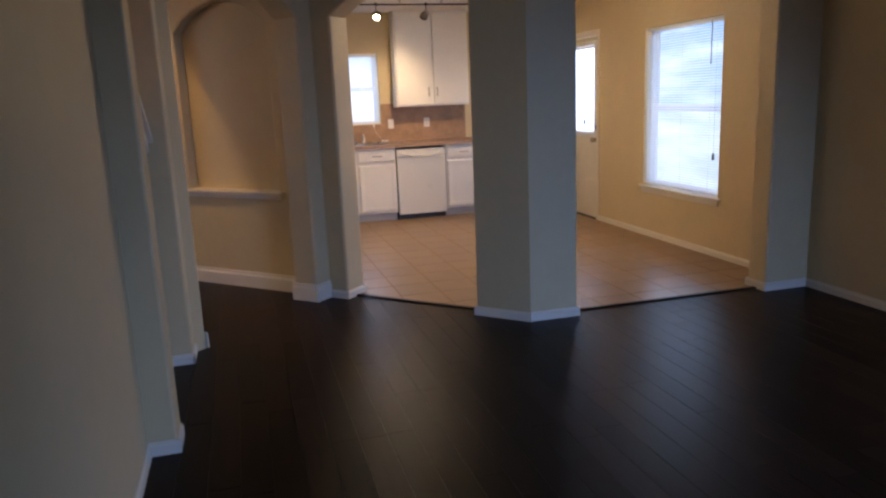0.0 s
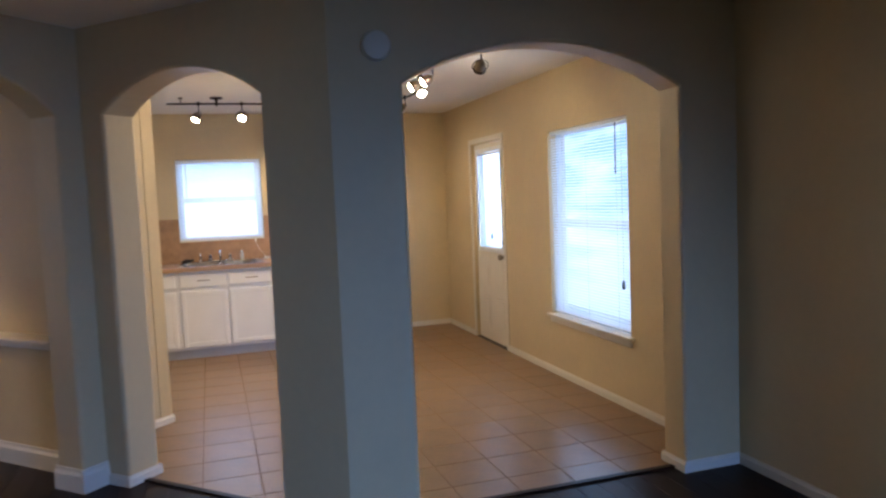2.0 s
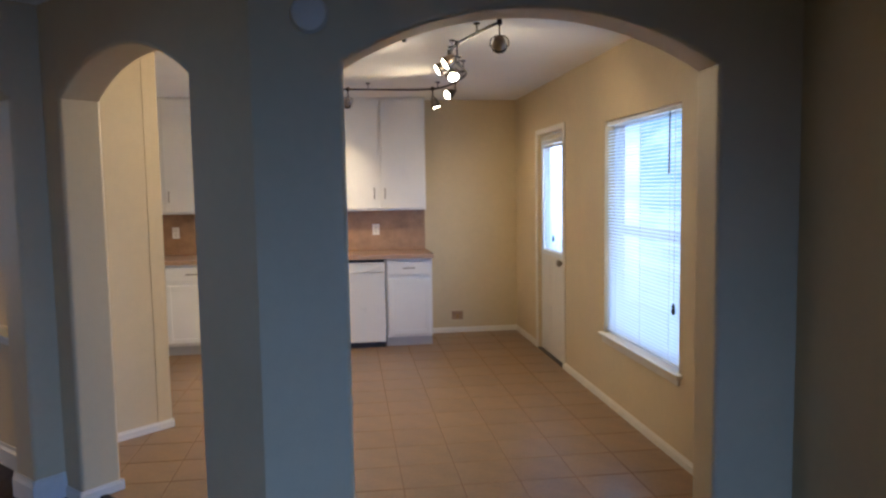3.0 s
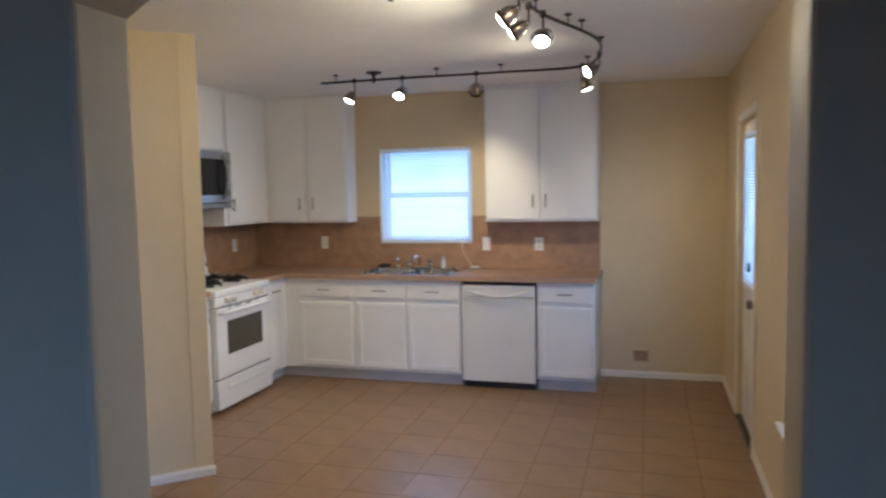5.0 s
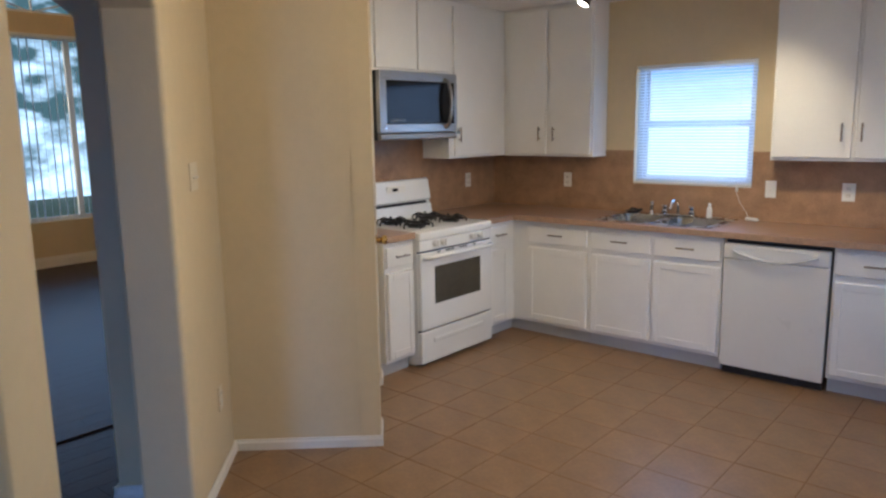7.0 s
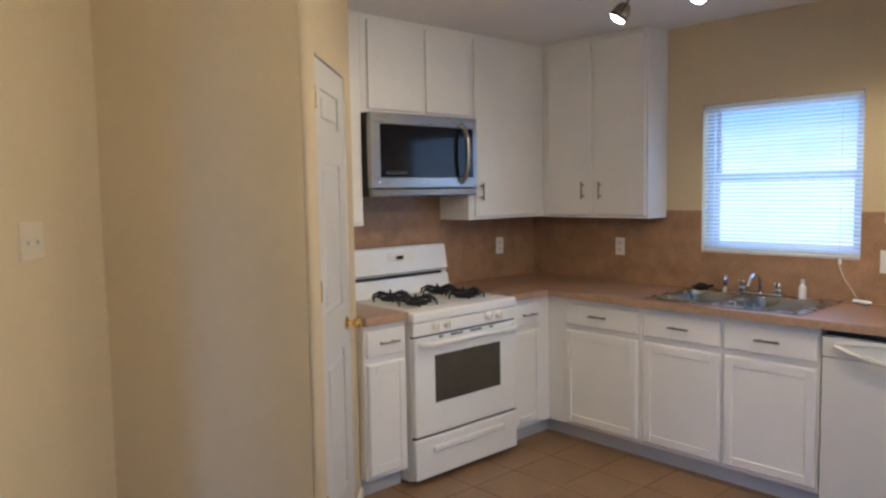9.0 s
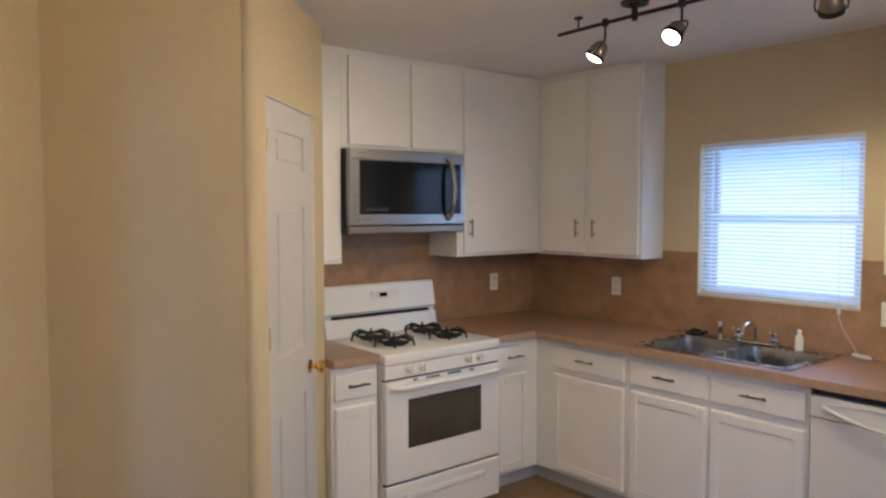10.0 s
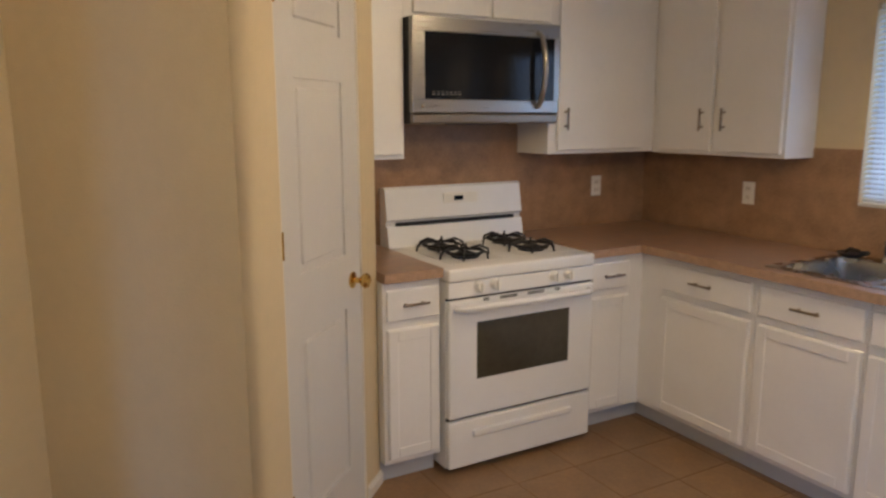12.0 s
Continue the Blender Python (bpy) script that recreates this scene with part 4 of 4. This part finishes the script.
def wall_plate(name, label, category, m, width, height, holes, knobs, group="", mat=None):
    """A cover plate: x across, z up, out along -y."""
    p_ = root(name, label, category, group=group)
    p_.matrix_basis = m
    part("plate", bm_box((-width / 2, -0.006, -height / 2), (width / 2, 0.001, height / 2), 0.003, 2), mat or PLATE, p_)
    for x, z in holes:
        part("socket", joined(bm_box((x - 0.016, -0.008, z - 0.014), (x + 0.016, -0.005, z + 0.014), 0.003, 1), ), TRIM, p_)
        part("slots", joined(bm_box((x - 0.008, -0.0086, z - 0.004), (x - 0.006, -0.0078, z + 0.006)), bm_box((x + 0.006, -0.0086, z - 0.004), (x + 0.008, -0.0078, z + 0.006))), BLACK, p_)
    for x in knobs:
        part("toggle", moved(bm_box((x - 0.005, -0.018, -0.006), (x + 0.005, -0.005, 0.006), 0.002), Matrix.Rotation(radians(20), 4, "X")), TRIM, p_)


two = [(0, 0.022), (0, -0.022)]
back_face = BACK_Y - 0.0065
wall_plate("wall_outlet", "ivory duplex outlet on the brown backsplash", "outlet", pose(0.378, back_face, 1.15), 0.07, 0.115, two, (), "backsplash outlets")
wall_plate("wall_outlet", "ivory duplex outlet on the brown backsplash", "outlet", pose(2.41, back_face, 1.14), 0.075, 0.115, two, (), "backsplash outlets")
wall_plate("wall_switch", "ivory switch plate on the backsplash by the sink window", "switch", pose(1.942, back_face, 1.14), 0.07, 0.115, (), (0.0,))
wall_plate("wall_outlet", "ivory duplex outlet on the brown backsplash", "outlet", pose(STOVE_X + 0.0065, 8.98, 1.146, 0, 0, 90), 0.07, 0.115, two, (), "backsplash outlets")
wall_plate("wall_switch", "double ivory switch plate on the beige wall", "switch", pose(*dg(-3.65, S_KITCHEN), 1.405, 0, 0, 135), 0.115, 0.115, (), (-0.023, 0.023), "", IVORY)
wall_plate("wall_outlet", "ivory duplex outlet low on the beige wall", "outlet", pose(*dg(-3.84, S_KITCHEN), 0.37, 0, 0, 135), 0.07, 0.115, two, (), "", IVORY)
fb = root("water_valve_box", "recessed ice-maker valve box low in the beige wall", "valve box", (3.268, BACK_Y, 0.19))
part("frame", joined(bm_box((-0.075, -0.006, 0.045), (0.075, 0.002, 0.06)), bm_box((-0.075, -0.006, -0.06), (0.075, 0.002, -0.045)), bm_box((-0.075, -0.006, -0.045), (-0.06, 0.002, 0.045)), bm_box((0.06, -0.006, -0.045), (0.075, 0.002, 0.045))), PAINT, fb)
part("back", bm_box((-0.06, -0.002, -0.045), (0.06, 0.001, 0.045)), SPLASH, fb)
part("valve", joined(moved(bm_lathe([(0.012, 0), (0.012, 0.02), (0.003, 0.022)], 10), Matrix.Rotation(radians(90), 4, "X")), bm_tube([(0, -0.01, 0), (0, -0.01, -0.04)], 0.006, 8)), BRASS, fb, "", True)

# ---- track light ----
TZ = 2.434
track = [(0.955, 8.15), (1.36, 8.14), (1.86, 8.145), (2.32, 8.155), (2.62, 8.17), (2.80, 8.16), (2.92, 8.09), (2.99, 7.93), (3.03, 7.72), (3.055, 7.45), (3.04, 7.22), (2.98, 7.0), (2.90, 6.78), (2.835, 6.58), (2.80, 6.36), (2.805, 6.14), (2.845, 5.93), (2.89, 5.74), (2.945, 5.55)]


def spot_head(thing, x, y, aim, beam=155, share=1.0):
    """A stem, a yoke of two bowed arms, and a rounded nickel bell with its ring and bulb, below the track; aim: the way it shines."""
    d = Vector(aim).normalized()
    top = Vector((x, y, TZ))
    joint = top + Vector((0, 0, -0.070))
    h = new("lamp_head")
    h.parent = thing
    h.location = top
    rot = d.to_track_quat("Z", "Y").to_matrix().to_4x4()
    part("stem", joined(bm_tube([(0, 0, 0.012), (0, 0, -0.066)], 0.005, 8), bm_lathe([(0.013, -0.014), (0.016, 0.0), (0.013, 0.018)], 10)), BRONZE, h, "", True)
    place = Matrix.Translation(joint - top) @ rot
    part("bell", moved(bm_lathe([(0.006, 0.010), (0.020, 0.015), (0.032, 0.032), (0.038, 0.056), (0.037, 0.074)], 18), place), NICKEL, h, "polished nickel bell", True)
    part("ring", moved(bm_lathe([(0.036, 0.072), (0.043, 0.074), (0.043, 0.088), (0.038, 0.090), (0.0365, 0.086)], 20), place), BRONZE, h, "", True)
    for sgn in (-1, 1):
        arm = [(0, 0, -0.004), (sgn * 0.026, 0, 0.002), (sgn * 0.046, 0, 0.026), (sgn * 0.051, 0, 0.056), (sgn * 0.047, 0, 0.080)]
        part("yoke_arm", moved(bm_tube(arm, 0.0032, 6), place), BRONZE, h)
    part("bulb", moved(bm_lathe([(0.026, 0.070), (0.035, 0.082), (0.034, 0.091), (0.024, 0.097), (0.002, 0.099)], 18), place), BULB, h, "glowing bulb face", True)
    data = bpy.data.lights.new("spot_beam", "SPOT")
    data.energy, data.color, data.spot_size, data.spot_blend, data.shadow_soft_size = LAMP_WATTS * share, LAMP_COLOUR, radians(beam), 1.0, 0.038
    lamp = new("spot_beam", data)
    tip = joint + d * 0.125
    lamp.matrix_basis = look(tip, tip + d)


tl = root("track_light", "dark bronze curved track light with tilted spot heads on the ceiling", "track light", (0, 0, 0))
curve = []
for i in range(len(track) - 1):
    p0, p1, p2, p3 = [Vector(track[max(0, min(len(track) - 1, i + k))]) for k in (-1, 0, 1, 2)]
    for j in range(4):
        t_ = j / 4
        curve.append(0.5 * (2 * p1 + (p2 - p0) * t_ + (2 * p0 - 5 * p1 + 4 * p2 - p3) * t_ ** 2 + (3 * p1 - p0 - 3 * p2 + p3) * t_ ** 3))
curve.append(Vector(track[-1]))
part("rail", bm_tube([(p.x, p.y, TZ) for p in curve], 0.0085, 8), BRONZE, tl, "", True)
cn = part("canopy", bm_lathe([(0.012, TZ - 0.02), (0.013, TZ + 0.03), (0.03, TZ + 0.05), (0.055, H - 0.012), (0.058, H - 0.0005)], 20), BRONZE, tl, "", True)
cn.location = (1.38, 8.14, 0)
for x, y in ((1.075, 8.147), (1.86, 8.145), (2.325, 8.155), (2.93, 8.075), (3.053, 7.48), (2.985, 7.015), (2.93, 6.86), (2.82, 6.51), (2.80, 6.30), (2.87, 5.82)):
    st = part("standoff", joined(bm_tube([(0, 0, TZ), (0, 0, H - 0.006)], 0.004, 6), bm_lathe([(0.018, H - 0.010), (0.020, H - 0.0005)], 12)), BRONZE, tl, "", True)
    st.location = (x, y, 0)
HEADS = (
    (1.225, 8.145, (-0.35, -0.3, -0.75)), (1.60, 8.14, (-0.1, -0.65, -0.75)), (2.15, 8.15, (-0.30, 0.85, -0.98), 84, 1.9), (2.89, 8.115, (0.3, 0.1, -0.8)),
    (3.03, 7.72, (-0.85, -0.4, -0.45)), (2.84, 6.60, (0.0, -0.6, -0.7)), (2.80, 6.42, (-1.0, 0.1, -0.52)), (2.805, 6.14, (-0.9, 0.05, -0.6)), (2.945, 5.56, (0.15, 0.85, -0.55)))
for head in HEADS:
    spot_head(tl, *head)

# flush ceiling fixture over the dining end
fx = root("flush_ceiling_light", "small cream glass ceiling light held by dark clips", "ceiling light", (2.35, 6.12, H))
part("shade", bm_box((-0.125, -0.09, -0.034), (0.125, 0.09, -0.001), 0.010, 2), IVORY, fx, "", True)
for cx in (-0.14, 0.14):
    for cy in (-0.11, 0.11):
        part("clip", bm_box((cx - 0.012, cy - 0.012, -0.03), (cx + 0.012, cy + 0.012, -0.0005), 0.003), BRONZE, fx)

# door chime on the arch wall
ch = root("smoke_detector", "round white detector on the wall beside the wide arch", "detector", (2.0, ARCH_Y0, 2.195))
part("base", moved(bm_lathe([(0.068, 0), (0.068, 0.012), (0.060, 0.03), (0.045, 0.036), (0.002, 0.037)], 28), Matrix.Rotation(radians(90), 4, "X")), TRIM, ch, "", True)

# hall ceiling lamp, high in the front room
cl = root("ceiling_light", "round frosted glass ceiling light of the tall front hall", "ceiling light", (-1.2, 5.6, H_WEST))
part("pan", bm_lathe([(0.16, -0.02), (0.17, -0.0005)], 24), BRONZE, cl, "", True)
part("shade", bm_lathe([(0.002, -0.13), (0.06, -0.12), (0.12, -0.08), (0.15, -0.02)], 24), glow("frosted_shade", (1.0, 0.80, 0.55), 4), cl, "", True)
hl = new("hall_lamp", bpy.data.lights.new("hall_lamp", "POINT"))
hl.data.energy, hl.data.color, hl.data.shadow_soft_size = HALL_WATTS, (1.0, 0.68, 0.36), 0.14
hl.location = (-1.2, 5.6, H_WEST - 0.2)

# ---- outside ----
GRASS = material("lawn", (0.10, 0.12, 0.06), 0.9, grain=0.3, scale=3, bump=0.5, bump_scale=30)
structure("ground", bm_box((-400, -400, -0.6), (400, 400, -0.25)), GRASS, "lawn around the house", "ground")


def backdrop_material(name, bright, dim, scale, strength, flat=0.5, level=1.4, rise=1.2):
    """Overcast daylight painted as emission: a pale lower band under a bluer sky, with soft light and dark shapes of
    the distance that lie flat.
    """
    m = bpy.data.materials.new(name)
    m.use_nodes = True
    N, L = m.node_tree.nodes, m.node_tree.links
    N.remove(N["Principled BSDF"])
    em = N.new("ShaderNodeEmission")
    co = N.new("ShaderNodeTexCoord")
    mp = N.new("ShaderNodeMapping")
    mp.inputs["Scale"].default_value = (flat, flat, 2.2)
    L.new(co.outputs["Object"], mp.inputs[0])
    n1 = N.new("ShaderNodeTexNoise")
    n1.inputs["Scale"].default_value, n1.inputs["Detail"].default_value = scale, 5
    L.new(mp.outputs[0], n1.inputs[0])
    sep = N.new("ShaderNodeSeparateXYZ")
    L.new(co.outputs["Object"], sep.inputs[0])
    # daylight's fall-off with height, put into the emission colour: paler towards the bottom
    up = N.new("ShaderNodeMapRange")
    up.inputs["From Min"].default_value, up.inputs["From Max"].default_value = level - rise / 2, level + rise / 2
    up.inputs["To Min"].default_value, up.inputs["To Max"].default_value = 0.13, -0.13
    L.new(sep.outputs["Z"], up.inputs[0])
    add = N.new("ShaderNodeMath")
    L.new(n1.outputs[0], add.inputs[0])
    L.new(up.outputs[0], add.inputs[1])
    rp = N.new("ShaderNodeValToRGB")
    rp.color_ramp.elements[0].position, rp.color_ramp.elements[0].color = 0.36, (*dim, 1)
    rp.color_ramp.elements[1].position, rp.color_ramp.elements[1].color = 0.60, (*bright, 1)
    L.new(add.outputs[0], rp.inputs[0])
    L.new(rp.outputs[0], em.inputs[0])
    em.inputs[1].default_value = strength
    L.new(em.outputs[0], N["Material Output"].inputs[0])
    return m


# added sheets that glow as hazy daylight behind the windows
structure("backdrop_east", bm_box((6.6, -4, -0.25), (6.7, 20, 7)), backdrop_material("painted_haze_yard", (0.68, 0.86, 1.0), (0.20, 0.40, 0.78), 1.3, DAYLIGHT, 0.35, 0.9, 2.4), "glowing sheet painted as pale overcast distance beyond the yard", "backdrop")
structure("backdrop_north", bm_box((-9, 12.4, -0.25), (8, 12.5, 7)), backdrop_material("painted_haze_north", (0.80, 0.90, 1.0), (0.22, 0.42, 0.88), 0.6, DAYLIGHT, 0.3, 1.75, 1.3), "glowing sheet painted as pale overcast distance behind the house", "backdrop")
structure("backdrop_west", bm_box((-18.1, -10, -0.25), (-18.0, 28, 9)), backdrop_material("street_trees", (0.62, 0.80, 1.0), (0.05, 0.09, 0.10), 0.9, DAYLIGHT * 1.2, 1.0, 1.0, 6.0), "glowing sheet painted as trees and bright sky across the street", "backdrop")

# ---- floor pieces ----
structure("floor_base", bm_box((-5.9, -2.6, -0.12), (4.06, 9.6, -0.008)), WOOD, "dark floor base", "floor")
grout = bm_prism([(RIGHT_X, 4.525), (1.835, 4.525), (0.16, 6.20), (-0.37, 6.9), (-0.37, BACK_Y), (RIGHT_X, BACK_Y)], -0.008, 0.003)
tiles = structure("floor_tiles", grout, GROUT, "beige ceramic tile floor of the kitchen with dark grout", "floor")


def clipped(poly, a, b_, c):
    """The part of a polygon where a x + b y >= c."""
    out = []
    for i, p in enumerate(poly):
        q = poly[(i + 1) % len(poly)]
        dp, dq = a * p[0] + b_ * p[1] - c, a * q[0] + b_ * q[1] - c
        if dp >= 0:
            out.append(p)
        if dp * dq < 0:
            k = dp / (dp - dq)
            out.append((p[0] + k * (q[0] - p[0]), p[1] + k * (q[1] - p[1])))
    return out


PITCH = 0.31


def tile_bm(poly):
    cx, cy = sum(p[0] for p in poly) / len(poly), sum(p[1] for p in poly) / len(poly)
    bm = bmesh.new()
    rings = []
    for inset, z in ((0, 0.0), (0, 0.0038), (0.002, 0.005)):
        ring = []
        for x, y in poly:
            d = Vector((cx - x, cy - y))
            d = d.normalized() * inset * 1.4 if d.length else d
            ring.append(bm.verts.new((x + d.x, y + d.y, z)))
        rings.append(ring)
    n = len(poly)
    for A, C in zip(rings, rings[1:]):
        for k in range(n):
            bm.faces.new((A[k], A[(k + 1) % n], C[(k + 1) % n], C[k]))
    bm.faces.new(rings[-1])
    bmesh.ops.recalc_face_normals(bm, faces=bm.faces)
    return bm


g = 0.003
whole = mesh_of("tile", tile_bm([(g, g), (PITCH - g, g), (PITCH - g, PITCH - g), (g, PITCH - g)]), TILE)
for ix in range(-6, 10):
    for iy in range(-2, 15):
        x, y = 1.13 + ix * PITCH, 5.05 + iy * PITCH
        if (x + PITCH < 0.25 and y > 7.4) or (y > 8.86 and x + PITCH < 2.9) or x + PITCH < -0.3:
            continue
        square = [(x + g, y + g), (x + PITCH - g, y + g), (x + PITCH - g, y + PITCH - g), (x + g, y + PITCH - g)]
        cut = square
        for a, b_, c in ((1, 1, 6.365), (0, 1, 4.53), (-1, 0, -RIGHT_X + 0.002), (-1, 0, -9)):
            cut = clipped(cut, a, b_, c)
            if len(cut) < 3:
                break
        if len(cut) < 3:
            continue
        if len(cut) == 4 and all(abs(p[0] - q[0]) + abs(p[1] - q[1]) < 1e-6 for p, q in zip(cut, square)):
            ob = new("tile", whole)
        else:
            ob = new("tile", mesh_of("tile", tile_bm([(p[0] - x, p[1] - y) for p in cut]), TILE))
        ob.parent, ob.location = tiles, (x, y, 0.0)

# planks: the near ones are pieces of their own, the far room's are joined
planks = structure("floor_planks", bm_box((-0.42, -2.4, -0.008), (RIGHT_X, 6.8, -0.004)), WOOD, "dark brown hand-scraped wooden plank floor", "floor")
PW = 0.125


def plank_bm(w, l):
    bm = bm_box((0.0006, 0.0006, -0.004), (w - 0.0006, l - 0.0006, 0.0), 0.0009, 1)
    return bm


lengths = (0.9, 1.2, 1.5)
shared = {l: mesh_of("plank", plank_bm(PW, l), WOOD) for l in lengths}
rest = []
far = bmesh.new()


def add_far(x0, x1, y0, y1):
    vs = [far.verts.new(c) for c in ((x0, y0, 0), (x1, y0, 0), (x1, y1, 0), (x0, y1, 0), (x0, y0, -0.005), (x1, y0, -0.005), (x1, y1, -0.005), (x0, y1, -0.005))]
    for f in ((0, 1, 2, 3), (0, 4, 5, 1), (1, 5, 6, 2), (2, 6, 7, 3), (3, 7, 4, 0)):
        far.faces.new([vs[i] for i in f])


count = 0
for ix in range(-46, 35):
    x = -0.42 + ix * PW
    near = ix >= 0
    y_end = 9.4 if not near else 6.75
    y = -2.4 - random.random() if near else 4.4 - random.random()
    while y < y_end:
        l = random.choice(lengths)
        if near and (x + y > 6.45 and y > 4.6):
            break
        if near and y + l > -0.6 and count < 300:
            ob = new("plank", shared[l])
            ob.parent, ob.location = planks, (x, y, 0)
            count += 1
        else:
            add_far(x + 0.0008, x + PW - 0.0008, y + 0.0008, y + l - 0.0008)
        y += l
bmesh.ops.recalc_face_normals(far, faces=far.faces)
fo = structure("floor_planks_far", far, WOOD, "dark brown wooden plank floor of the front room", "floor")
fo["kind"] = "stuff"
